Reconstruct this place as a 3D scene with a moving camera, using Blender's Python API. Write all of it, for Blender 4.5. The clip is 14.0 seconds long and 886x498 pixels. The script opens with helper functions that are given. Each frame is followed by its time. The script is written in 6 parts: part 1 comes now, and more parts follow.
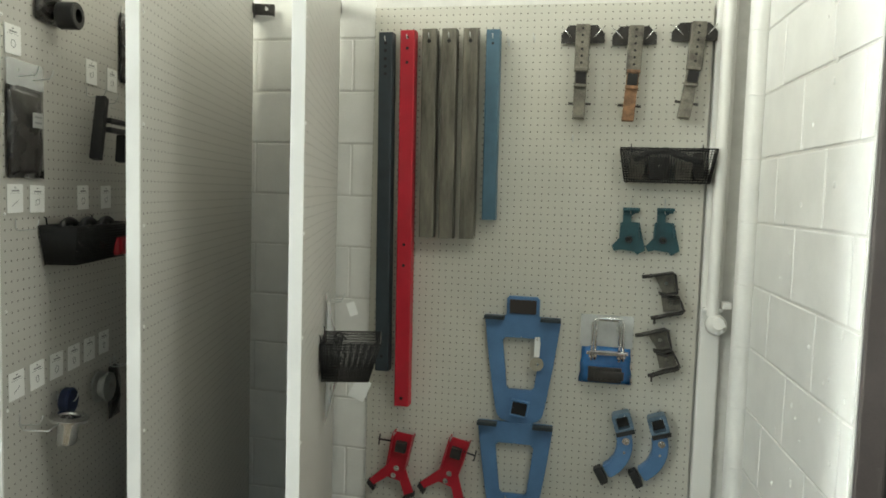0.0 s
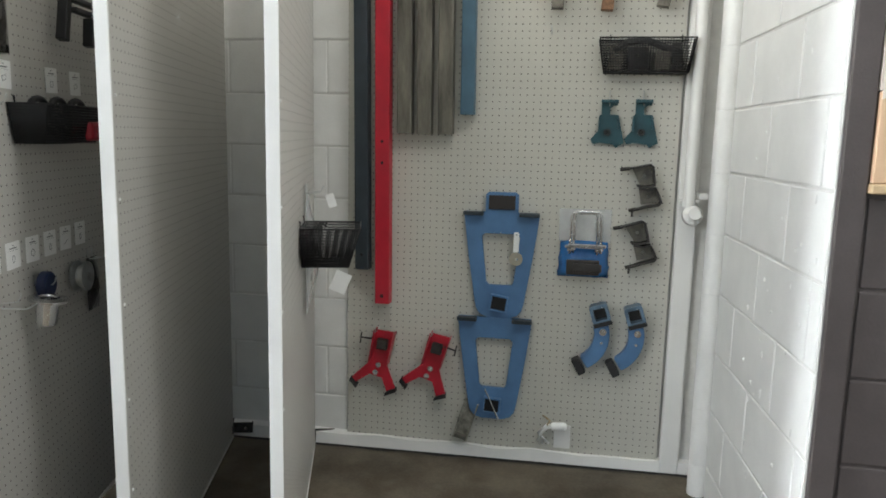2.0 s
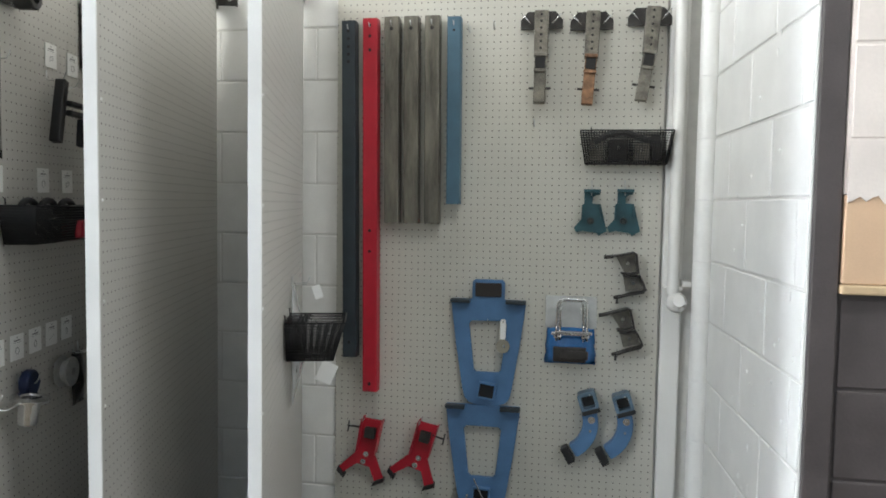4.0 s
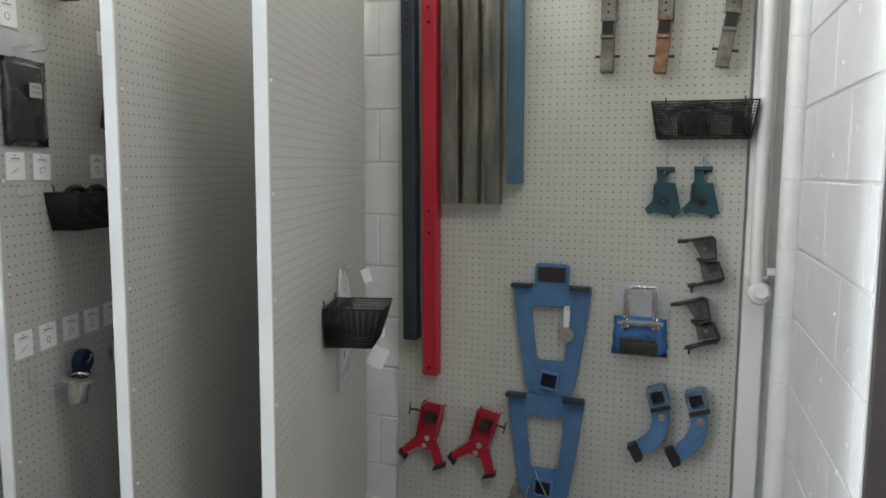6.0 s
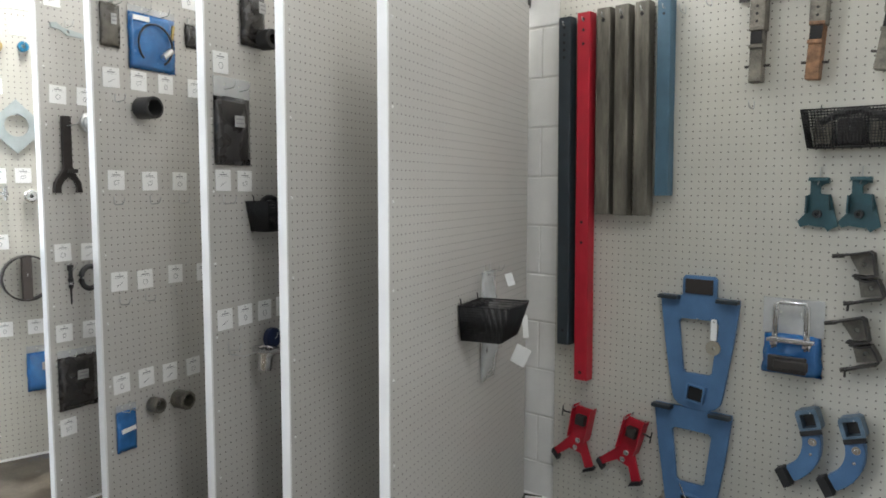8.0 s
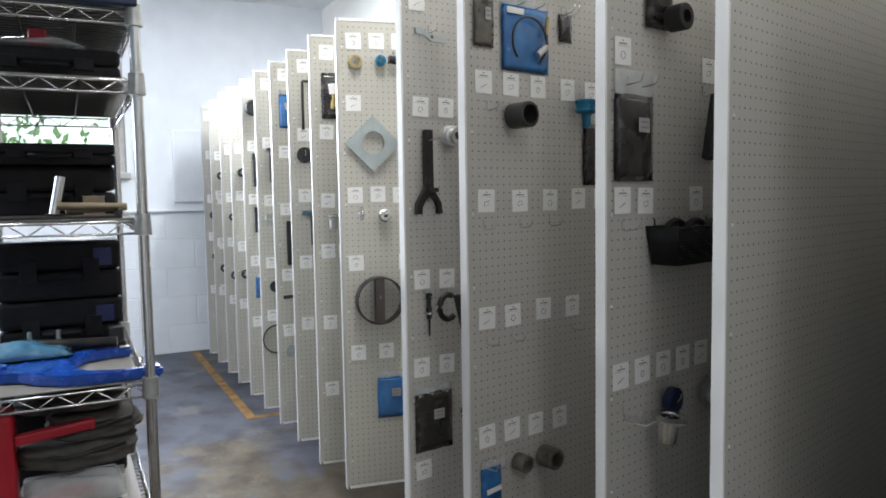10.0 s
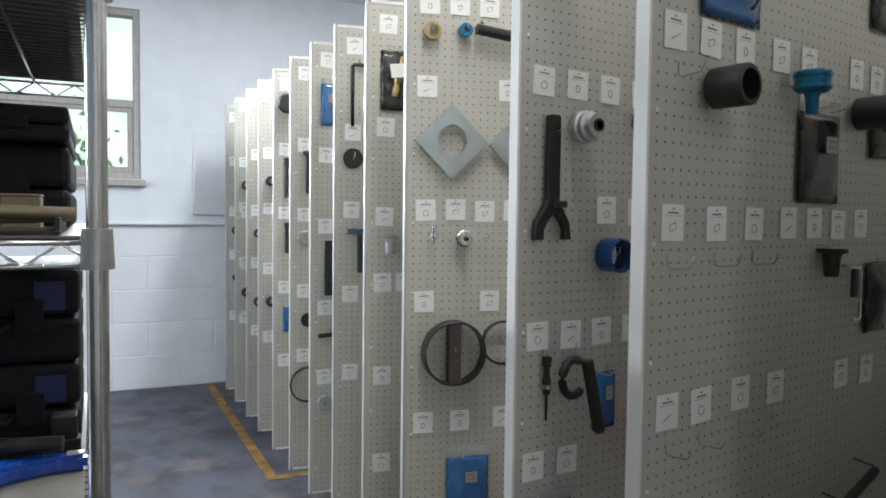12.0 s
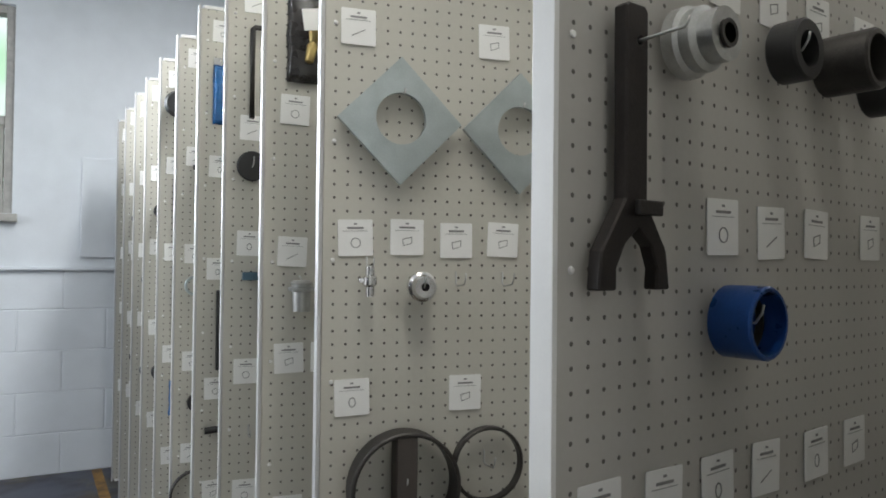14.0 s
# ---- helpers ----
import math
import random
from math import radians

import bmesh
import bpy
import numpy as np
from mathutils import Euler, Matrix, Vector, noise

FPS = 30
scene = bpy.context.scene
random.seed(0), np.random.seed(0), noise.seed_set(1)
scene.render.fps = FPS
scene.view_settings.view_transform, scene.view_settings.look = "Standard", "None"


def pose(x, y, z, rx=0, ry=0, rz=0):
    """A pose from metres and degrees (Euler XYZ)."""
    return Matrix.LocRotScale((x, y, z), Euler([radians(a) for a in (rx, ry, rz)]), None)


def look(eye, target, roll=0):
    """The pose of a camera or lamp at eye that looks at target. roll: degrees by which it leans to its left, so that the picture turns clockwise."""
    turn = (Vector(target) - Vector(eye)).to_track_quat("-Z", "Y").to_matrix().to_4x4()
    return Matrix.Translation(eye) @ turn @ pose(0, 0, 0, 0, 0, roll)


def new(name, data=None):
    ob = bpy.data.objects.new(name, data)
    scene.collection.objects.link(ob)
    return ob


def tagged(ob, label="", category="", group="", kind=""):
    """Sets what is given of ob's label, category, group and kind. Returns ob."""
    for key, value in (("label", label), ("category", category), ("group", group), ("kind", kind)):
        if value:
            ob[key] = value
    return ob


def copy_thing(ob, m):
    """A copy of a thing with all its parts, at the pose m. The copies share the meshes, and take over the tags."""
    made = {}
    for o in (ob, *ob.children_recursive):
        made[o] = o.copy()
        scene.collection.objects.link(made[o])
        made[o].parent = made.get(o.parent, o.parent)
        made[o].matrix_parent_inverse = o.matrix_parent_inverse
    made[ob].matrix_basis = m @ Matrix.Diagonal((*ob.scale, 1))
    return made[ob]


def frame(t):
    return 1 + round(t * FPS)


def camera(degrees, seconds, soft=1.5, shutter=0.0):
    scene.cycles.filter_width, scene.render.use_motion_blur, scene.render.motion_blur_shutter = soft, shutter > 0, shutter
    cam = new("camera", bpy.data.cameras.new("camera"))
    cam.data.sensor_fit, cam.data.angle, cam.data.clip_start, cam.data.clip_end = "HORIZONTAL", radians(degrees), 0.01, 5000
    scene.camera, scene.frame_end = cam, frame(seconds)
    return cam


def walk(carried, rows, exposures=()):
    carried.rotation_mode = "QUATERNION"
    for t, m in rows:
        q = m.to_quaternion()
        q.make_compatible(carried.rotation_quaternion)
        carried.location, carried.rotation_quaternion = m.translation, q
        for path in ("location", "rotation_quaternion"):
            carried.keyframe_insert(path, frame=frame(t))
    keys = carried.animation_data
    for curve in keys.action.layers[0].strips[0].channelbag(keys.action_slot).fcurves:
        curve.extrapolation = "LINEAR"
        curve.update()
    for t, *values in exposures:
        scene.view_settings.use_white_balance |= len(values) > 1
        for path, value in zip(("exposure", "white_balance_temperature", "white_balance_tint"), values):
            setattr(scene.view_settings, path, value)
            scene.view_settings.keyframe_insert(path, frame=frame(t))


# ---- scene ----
cam = camera(62.3, 14.0, soft=1.8)
PATH = [
    (0, (0.163, -0.156, 1.467), (-0.242, 1.796, 1.314), 1.7),
    (0.5, (0.164, -0.177, 1.394), (-0.263, 1.775, 1.302), 1.5),
    (1, (0.184, -0.182, 1.3359), (-0.193, 1.772, 1.178), 1.4),
    (1.5, (0.176, -0.173, 1.321), (-0.173, 1.775, 1.036), 1.1),
    (2, (0.169, -0.174, 1.292), (-0.172, 1.773, 0.987), 1.3),
    (2.5, (0.189, -0.169, 1.289), (-0.162, 1.767, 0.927), -0.3),
    (3, (0.184, -0.171, 1.324), (-0.157, 1.783, 1.068), 0.2),
    (3.2, (0.186, -0.183, 1.326), (-0.146, 1.781, 1.153), 0.8),
    (5.3, (0.314, -0.15, 1.46), (-0.117, 1.801, 1.357), -0.3),
    (5.5, (0.337, -0.112, 1.456), (-0.141, 1.827, 1.347), -0.2),
    (6, (0.446, 0.005, 1.424), (-0.245, 1.87, 1.205), 0.4),
    (6.5, (0.502, 0.057, 1.387), (-0.269, 1.885, 1.136), 0.1),
    (7, (0.611, 0.001, 1.3355), (-0.283, 1.758, 1.029), -0.5),
    (7.5, (0.747, -0.067, 1.355), (-0.168, 1.669, 0.969), 2.5),
    (8, (0.897, 0.014, 1.402), (-0.398, 1.529, 1.233), 0.1),
    (8.5, (0.9, 0.079, 1.427), (-0.677, 1.298, 1.265), 1.0),
    (9, (0.742, 0.075, 1.429), (-0.992, 1.06, 1.281), 1.2),
    (9.2, (0.627, 0.072, 1.446), (-1.118, 1.039, 1.3), 0.8),
    (11.3, (-0.233, 0.17, 1.444), (-2.046, 1.002, 1.297), -2.6),
    (11.5, (-0.327, 0.173, 1.43), (-2.121, 1.048, 1.3), -0.8),
    (12, (-0.624, 0.258, 1.433), (-2.427, 1.118, 1.34), 0.7),
    (12.5, (-0.901, 0.309, 1.419), (-2.603, 1.359, 1.412), -0.2),
    (13, (-1.129, 0.408, 1.42), (-2.739, 1.594, 1.394), -1.4),
    (13.5, (-1.327, 0.597, 1.423), (-3.076, 1.566, 1.449), -0.3),
    (14, (-1.537, 0.71, 1.403), (-3.28, 1.69, 1.439), 0.6),
]
EXPOSURES = [(0.0, 0.2, 7100, 0), (1.0, 0.14, 6800, 5), (1.6, 0.25, 6650, 8), (3.2, 0.34, 6450, 9), (5.5, -0.05, 6400, 9), (6.5, 0.15, 6400, 11), (7.5, 0.25, 6400, 12), (8.5, 0.1, 6500, 11), (9.0, -0.32, 6400, 12), (9.2, -0.36, 6400, 12), (11.3, -0.8, 6400, 11), (12.5, -0.9, 6500, 10), (14.0, -1.1, 6600, 10)]
walk(cam, [(t, look(eye, target, roll)) for t, eye, target, roll in PATH], EXPOSURES)

# ---- light ----
world = bpy.data.worlds.new("world")
scene.world = world
world.use_nodes = True
wn = world.node_tree
sky = wn.nodes.new("ShaderNodeTexSky")
sky.sky_type, sky.sun_disc = "NISHITA", False
sky.sun_elevation, sky.sun_rotation = radians(47.6), radians(37.6)
wn.links.new(sky.outputs[0], wn.nodes["Background"].inputs[0])
wn.nodes["Background"].inputs[1].default_value = 0.12

sun = new("sun", bpy.data.lights.new("sun", "SUN"))
sun.data.energy, sun.data.angle, sun.data.color = 3.0, radians(0.5), (1.0, 0.96, 0.9)
sun.matrix_world = look((20, 26, 36), (0, 0, 0))


def area_lamp(name, x, y, z, tx, ty, tz, w, h, watts, color):
    """Area lamp for sky light at an opening and for the added lights."""
    ob = new(name, bpy.data.lights.new(name, "AREA"))
    ob.data.shape, ob.data.size, ob.data.size_y = "RECTANGLE", w, h
    ob.data.energy, ob.data.color = watts, color
    ob.matrix_world = look((x, y, z), (tx, ty, tz))
    return ob


area_lamp("window_daylight", -6.88, 0.075, 2.35, 0.0, 1.0, 1.4, 0.9, 1.2, 70, (0.84, 0.91, 1.0)).data.spread = radians(75)
# lamp in an unseen high south opening, added to brighten the far end
area_lamp("high_window_daylight", -4.6, -3.15, 2.25, -4.8, 2.0, 3.0, 2.7, 1.0, 160, (0.86, 0.92, 1.0))
# unseen strip lights added overhead, watts fitted by brightness: x, y, watts, colour
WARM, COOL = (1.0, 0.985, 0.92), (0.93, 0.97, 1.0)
FILL_LAMPS = ((-4.45, 1.50, 135, COOL), (-2.15, 1.15, 42, WARM), (0.15, 0.88, 8, WARM), (-0.30, 2.10, 5, WARM), (1.70, 0.30, 27, COOL), (-2.15, -1.20, 72, COOL))
for lx, ly, watts, tint in FILL_LAMPS:
    area_lamp("strip_light", lx, ly, 3.205, lx, ly, 0.0, 1.16, 0.10, watts, tint)


# ---- materials ----
def mat(name, color, rough=0.6, metal=0.0, vary=0.12, scale=30.0, bump=0.15, fine=300.0, alpha=1.0, coat=0.0, ior=1.5, stretch=1.0):
    """Painted or raw surface with variation at two scales and a fine relief."""
    m = bpy.data.materials.new(name)
    m.use_nodes = True
    t = m.node_tree
    b = t.nodes["Principled BSDF"]
    co = t.nodes.new("ShaderNodeTexCoord")
    inf = t.nodes.new("ShaderNodeObjectInfo")
    n1, n2 = t.nodes.new("ShaderNodeTexNoise"), t.nodes.new("ShaderNodeTexNoise")
    n1.inputs["Scale"].default_value, n1.inputs["Detail"].default_value = scale, 6
    n2.inputs["Scale"].default_value, n2.inputs["Detail"].default_value = fine, 3
    add = t.nodes.new("ShaderNodeVectorMath")
    rnd = t.nodes.new("ShaderNodeVectorMath")
    rnd.operation = "SCALE"
    rnd.inputs[0].default_value = (7.1, 3.3, 5.7)
    t.links.new(inf.outputs["Random"], rnd.inputs["Scale"])
    t.links.new(co.outputs["Object"], add.inputs[0])
    t.links.new(rnd.outputs[0], add.inputs[1])
    lng = t.nodes.new("ShaderNodeVectorMath")
    lng.operation = "MULTIPLY"
    lng.inputs[1].default_value = (1.0, 1.0, stretch)
    t.links.new(add.outputs[0], lng.inputs[0])
    for n in (n1, n2):
        t.links.new(lng.outputs[0], n.inputs["Vector"])
    ramp = t.nodes.new("ShaderNodeValToRGB")
    lo, hi = [max(0, c * (1 - vary * 1.6)) for c in color], [min(1, c * (1 + vary)) for c in color]
    ramp.color_ramp.elements[0].position, ramp.color_ramp.elements[1].position = 0.3, 0.7
    ramp.color_ramp.elements[0].color, ramp.color_ramp.elements[1].color = (*lo, 1), (*hi, 1)
    mixf = t.nodes.new("ShaderNodeMath")
    mixf.operation = "MULTIPLY_ADD"
    mixf.inputs[1].default_value, mixf.inputs[2].default_value = 0.25, 0.0
    t.links.new(n2.outputs[0], mixf.inputs[0])
    sm = t.nodes.new("ShaderNodeMath")
    sm.operation = "MULTIPLY_ADD"
    sm.inputs[1].default_value = 0.75
    t.links.new(n1.outputs[0], sm.inputs[0])
    t.links.new(mixf.outputs[0], sm.inputs[2])
    t.links.new(sm.outputs[0], ramp.inputs[0])
    t.links.new(ramp.outputs[0], b.inputs["Base Color"])
    ro = t.nodes.new("ShaderNodeMath")
    ro.operation, ro.use_clamp = "MULTIPLY_ADD", True
    ro.inputs[1].default_value, ro.inputs[2].default_value = 0.3, rough - 0.15
    t.links.new(n1.outputs[0], ro.inputs[0])
    t.links.new(ro.outputs[0], b.inputs["Roughness"])
    bp = t.nodes.new("ShaderNodeBump")
    bp.inputs["Strength"].default_value, bp.inputs["Distance"].default_value = bump, 0.002
    t.links.new(n2.outputs[0], bp.inputs["Height"])
    t.links.new(bp.outputs[0], b.inputs["Normal"])
    b.inputs["Metallic"].default_value, b.inputs["IOR"].default_value = metal, ior
    b.inputs["Alpha"].default_value, b.inputs["Coat Weight"].default_value = alpha, coat
    return m


def peg_mat(name, color):
    """Painted hardboard with quarter-inch holes an inch apart."""
    m = mat(name, color, rough=0.42, vary=0.05, scale=3.0, bump=0.06, fine=120.0)
    t = m.node_tree
    b = t.nodes["Principled BSDF"]
    base = b.inputs["Base Color"].links[0].from_socket
    nrm = b.inputs["Normal"].links[0].from_node
    co = t.nodes.new("ShaderNodeTexCoord")
    sep = t.nodes.new("ShaderNodeSeparateXYZ")
    t.links.new(co.outputs["Object"], sep.inputs[0])
    sq = []
    for ax in ("X", "Z"):
        d = t.nodes.new("ShaderNodeMath")
        d.operation = "PINGPONG"
        d.inputs[1].default_value = 0.0127
        t.links.new(sep.outputs[ax], d.inputs[0])
        p = t.nodes.new("ShaderNodeMath")
        p.operation = "POWER"
        p.inputs[1].default_value = 2
        t.links.new(d.outputs[0], p.inputs[0])
        sq.append(p)
    su = t.nodes.new("ShaderNodeMath")
    t.links.new(sq[0].outputs[0], su.inputs[0])
    t.links.new(sq[1].outputs[0], su.inputs[1])
    lt = t.nodes.new("ShaderNodeMath")
    lt.operation = "LESS_THAN"
    lt.inputs[1].default_value = 0.0027 ** 2
    t.links.new(su.outputs[0], lt.inputs[0])
    mix = t.nodes.new("ShaderNodeMixRGB")
    mix.inputs[2].default_value = (0.12, 0.11, 0.10, 1)
    t.links.new(lt.outputs[0], mix.inputs[0])
    t.links.new(base, mix.inputs[1])
    t.links.new(mix.outputs[0], b.inputs["Base Color"])
    inv = t.nodes.new("ShaderNodeMath")
    inv.operation = "SUBTRACT"
    inv.inputs[0].default_value = 1.0
    t.links.new(lt.outputs[0], inv.inputs[1])
    b2 = t.nodes.new("ShaderNodeBump")
    b2.inputs["Strength"].default_value, b2.inputs["Distance"].default_value = 0.6, 0.003
    t.links.new(inv.outputs[0], b2.inputs["Height"])
    t.links.new(nrm.outputs[0], b2.inputs["Normal"])
    t.links.new(b2.outputs[0], b.inputs["Normal"])
    return m


PEG = peg_mat("pegboard_paint", (0.52, 0.505, 0.47))
PEGB = peg_mat("pegboard_cream", (0.54, 0.525, 0.465))
WHITE = mat("white_paint", (0.80, 0.79, 0.76), rough=0.45, vary=0.04, scale=6, bump=0.1)
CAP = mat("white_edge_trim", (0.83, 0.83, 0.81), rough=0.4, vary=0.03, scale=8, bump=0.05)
# edge trim of panels F to O, darkened to stand for dimmer light
CAPDIM = mat("dimmed_edge_trim", (0.52, 0.52, 0.52), rough=0.45, vary=0.05, scale=8, bump=0.05)
BADGE = mat("dark_blue_badge", (0.010, 0.018, 0.10), rough=0.4)
BLOCK = mat("painted_block", (0.76, 0.755, 0.73), rough=0.5, vary=0.05, scale=9, bump=0.35, fine=160)
BLUEWALL = mat("far_wall_paint", (0.75, 0.79, 0.83), rough=0.5, vary=0.04, scale=5, bump=0.25, fine=140)
MORTAR = mat("painted_mortar", (0.66, 0.65, 0.62), rough=0.7, vary=0.06, bump=0.3)
BROWN = mat("brown_paint", (0.075, 0.062, 0.06), rough=0.5, vary=0.12, scale=12, bump=0.3, fine=150)
BEIGE = mat("beige_panel", (0.62, 0.42, 0.27), rough=0.6, vary=0.06, scale=8)
CEIL = mat("ceiling_paint", (0.72, 0.74, 0.77), rough=0.8, vary=0.04, scale=4)
STEEL = mat("zinc_steel", (0.55, 0.56, 0.55), rough=0.38, metal=0.9, vary=0.15, scale=40, bump=0.1)
CHROME = mat("chrome", (0.72, 0.72, 0.72), rough=0.22, metal=1.0, vary=0.08, scale=30, bump=0.05)
WORN = mat("worn_steel", (0.185, 0.17, 0.14), rough=0.55, metal=0.35, vary=0.45, scale=26, bump=0.4, fine=180)
BARSTEEL = mat("streaked_bar_steel", (0.155, 0.143, 0.116), rough=0.42, metal=0.35, vary=0.42, scale=34, bump=0.35, fine=220, stretch=0.16)
RUST = mat("rusty_steel", (0.26, 0.14, 0.075), rough=0.7, metal=0.2, vary=0.5, scale=40, bump=0.4)
RED = mat("red_paint", (0.42, 0.010, 0.026), rough=0.42, vary=0.12, scale=14, bump=0.1)
NAVY = mat("dark_teal_paint", (0.022, 0.032, 0.040), rough=0.45, vary=0.2, scale=14, bump=0.12)
BLUE = mat("blue_paint", (0.085, 0.19, 0.36), rough=0.45, vary=0.14, scale=12, bump=0.12)
SLATE = mat("slate_blue_paint", (0.056, 0.122, 0.175), rough=0.5, vary=0.15, scale=12, bump=0.12)
TEAL = mat("teal_paint", (0.02, 0.075, 0.092), rough=0.5, vary=0.25, scale=20, bump=0.15)
BLACK = mat("black_plastic", (0.018, 0.018, 0.019), rough=0.45, vary=0.25, scale=20, bump=0.12)
DARK = mat("dark_cavity", (0.012, 0.011, 0.011), rough=0.8)
WIRE = mat("black_wire", (0.014, 0.014, 0.015), rough=0.4, metal=0.3)
GUN = mat("gunmetal", (0.052, 0.048, 0.045), rough=0.45, metal=0.55, vary=0.3, scale=30, bump=0.2)
PAPER = mat("white_card", (0.88, 0.88, 0.86), rough=0.55, vary=0.03, scale=10, bump=0.05)
STICKER = mat("dull_sticker", (0.40, 0.40, 0.39), rough=0.4, vary=0.1, scale=20)
INK = mat("grey_print", (0.27, 0.27, 0.27), rough=0.7)
BAGBLUE = mat("blue_plastic_bag", (0.03, 0.16, 0.42), rough=0.22, vary=0.25, scale=18, bump=0.5, fine=45, coat=0.4)
BAGBLACK = mat("black_plastic_bag", (0.030, 0.027, 0.026), rough=0.25, vary=0.4, scale=16, bump=0.6, fine=40, coat=0.5)
CLEAR = mat("clear_plastic", (0.8, 0.82, 0.82), rough=0.18, vary=0.1, scale=20, bump=0.7, fine=50, alpha=0.42, coat=0.5)
CHIP = mat("silver_paint", (0.42, 0.47, 0.47), rough=0.4, metal=0.55, vary=0.1, scale=20)
BRIGHTBLUE = mat("anodised_blue", (0.010, 0.060, 0.24), rough=0.3, metal=0.35, vary=0.15)
CYAN = mat("anodised_cyan", (0.008, 0.155, 0.29), rough=0.3, metal=0.35, vary=0.15)
BRASS = mat("brass", (0.42, 0.32, 0.13), rough=0.35, metal=0.9, vary=0.2)
ORANGE = mat("orange_floor_paint", (0.30, 0.165, 0.045), rough=0.7, vary=0.55, scale=9, bump=0.2)
LEAF = mat("leaf", (0.12, 0.24, 0.06), rough=0.5, vary=0.3)
LEAF.node_tree.nodes["Principled BSDF"].inputs["Transmission Weight"].default_value = 0.5
BARK = mat("bark", (0.12, 0.09, 0.06), rough=0.9, vary=0.3)
GROUND = mat("lawn", (0.09, 0.14, 0.05), rough=0.9, vary=0.3, scale=2)
STRAP = mat("grey_canvas", (0.085, 0.08, 0.075), rough=0.85, vary=0.3, scale=20, bump=0.5)
SHELFLINER = mat("grey_shelf_liner", (0.24, 0.23, 0.21), rough=0.5, vary=0.1, scale=8)


def glass_mat():
    m = bpy.data.materials.new("window_glass")
    m.use_nodes = True
    b = m.node_tree.nodes["Principled BSDF"]
    b.inputs["Base Color"].default_value = (0.95, 1, 0.98, 1)
    b.inputs["Roughness"].default_value = 0.02
    b.inputs["Transmission Weight"].default_value = 1.0
    return m


GLASS = glass_mat()
# glow for the tubes of the added ceiling lights
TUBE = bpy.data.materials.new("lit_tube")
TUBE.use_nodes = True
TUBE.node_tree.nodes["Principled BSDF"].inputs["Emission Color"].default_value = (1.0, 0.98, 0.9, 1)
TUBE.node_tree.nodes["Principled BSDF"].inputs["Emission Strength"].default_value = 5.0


def concrete():
    """Old slab: brown-grey, with blue-grey patches denser towards the far end, and dark stains."""
    m = mat("stained_concrete", (0.140, 0.118, 0.090), rough=0.55, vary=0.3, scale=5.0, bump=0.25, fine=90)
    t = m.node_tree
    b = t.nodes["Principled BSDF"]
    base = b.inputs["Base Color"].links[0].from_socket
    co = t.nodes.new("ShaderNodeTexCoord")
    n = t.nodes.new("ShaderNodeTexNoise")
    n.inputs["Scale"].default_value, n.inputs["Detail"].default_value = 1.4, 9
    n.inputs["Roughness"].default_value = 0.7
    t.links.new(co.outputs["Object"], n.inputs["Vector"])
    sep = t.nodes.new("ShaderNodeSeparateXYZ")
    t.links.new(co.outputs["Object"], sep.inputs[0])
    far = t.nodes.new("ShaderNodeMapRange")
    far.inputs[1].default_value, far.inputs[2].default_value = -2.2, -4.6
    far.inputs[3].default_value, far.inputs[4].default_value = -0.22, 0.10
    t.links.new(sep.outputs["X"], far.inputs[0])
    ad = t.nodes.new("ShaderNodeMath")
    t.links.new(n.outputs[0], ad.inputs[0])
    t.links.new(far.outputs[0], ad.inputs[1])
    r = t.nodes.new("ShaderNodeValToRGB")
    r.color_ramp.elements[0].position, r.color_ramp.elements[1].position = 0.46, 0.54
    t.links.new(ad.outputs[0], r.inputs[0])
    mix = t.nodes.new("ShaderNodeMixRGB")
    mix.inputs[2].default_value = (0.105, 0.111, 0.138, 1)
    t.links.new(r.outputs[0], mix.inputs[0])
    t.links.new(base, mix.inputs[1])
    n3 = t.nodes.new("ShaderNodeTexNoise")
    n3.inputs["Scale"].default_value, n3.inputs["Detail"].default_value, n3.inputs["Roughness"].default_value = 2.1, 12, 0.72
    t.links.new(co.outputs["Object"], n3.inputs["Vector"])
    r3 = t.nodes.new("ShaderNodeValToRGB")
    r3.color_ramp.elements[0].position, r3.color_ramp.elements[1].position = 0.56, 0.62
    r3.color_ramp.elements[1].color = (0.6, 0.6, 0.6, 1)
    t.links.new(n3.outputs[0], r3.inputs[0])
    worn = t.nodes.new("ShaderNodeMixRGB")
    worn.inputs[2].default_value = (0.19, 0.18, 0.16, 1)
    t.links.new(r3.outputs[0], worn.inputs[0])
    t.links.new(mix.outputs[0], worn.inputs[1])
    mix = worn
    n2 = t.nodes.new("ShaderNodeTexNoise")
    n2.inputs["Scale"].default_value, n2.inputs["Detail"].default_value = 4.5, 8
    t.links.new(co.outputs["Object"], n2.inputs["Vector"])
    r2 = t.nodes.new("ShaderNodeValToRGB")
    r2.color_ramp.elements[0].position, r2.color_ramp.elements[1].position = 0.36, 0.56
    r2.color_ramp.elements[0].color, r2.color_ramp.elements[1].color = (0.55, 0.52, 0.47, 1), (1, 1, 1, 1)
    t.links.new(n2.outputs[0], r2.inputs[0])
    mul = t.nodes.new("ShaderNodeMixRGB")
    mul.blend_type = "MULTIPLY"
    mul.inputs[0].default_value = 0.8
    t.links.new(mix.outputs[0], mul.inputs[1])
    t.links.new(r2.outputs[0], mul.inputs[2])
    t.links.new(mul.outputs[0], b.inputs["Base Color"])
    return m


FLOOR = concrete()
CASE = mat("case_plastic", (0.018, 0.018, 0.020), rough=0.6, vary=0.2, bump=0.2)
DULLWIRE = mat("dull_wire", (0.11, 0.108, 0.10), rough=0.6, metal=0.2)
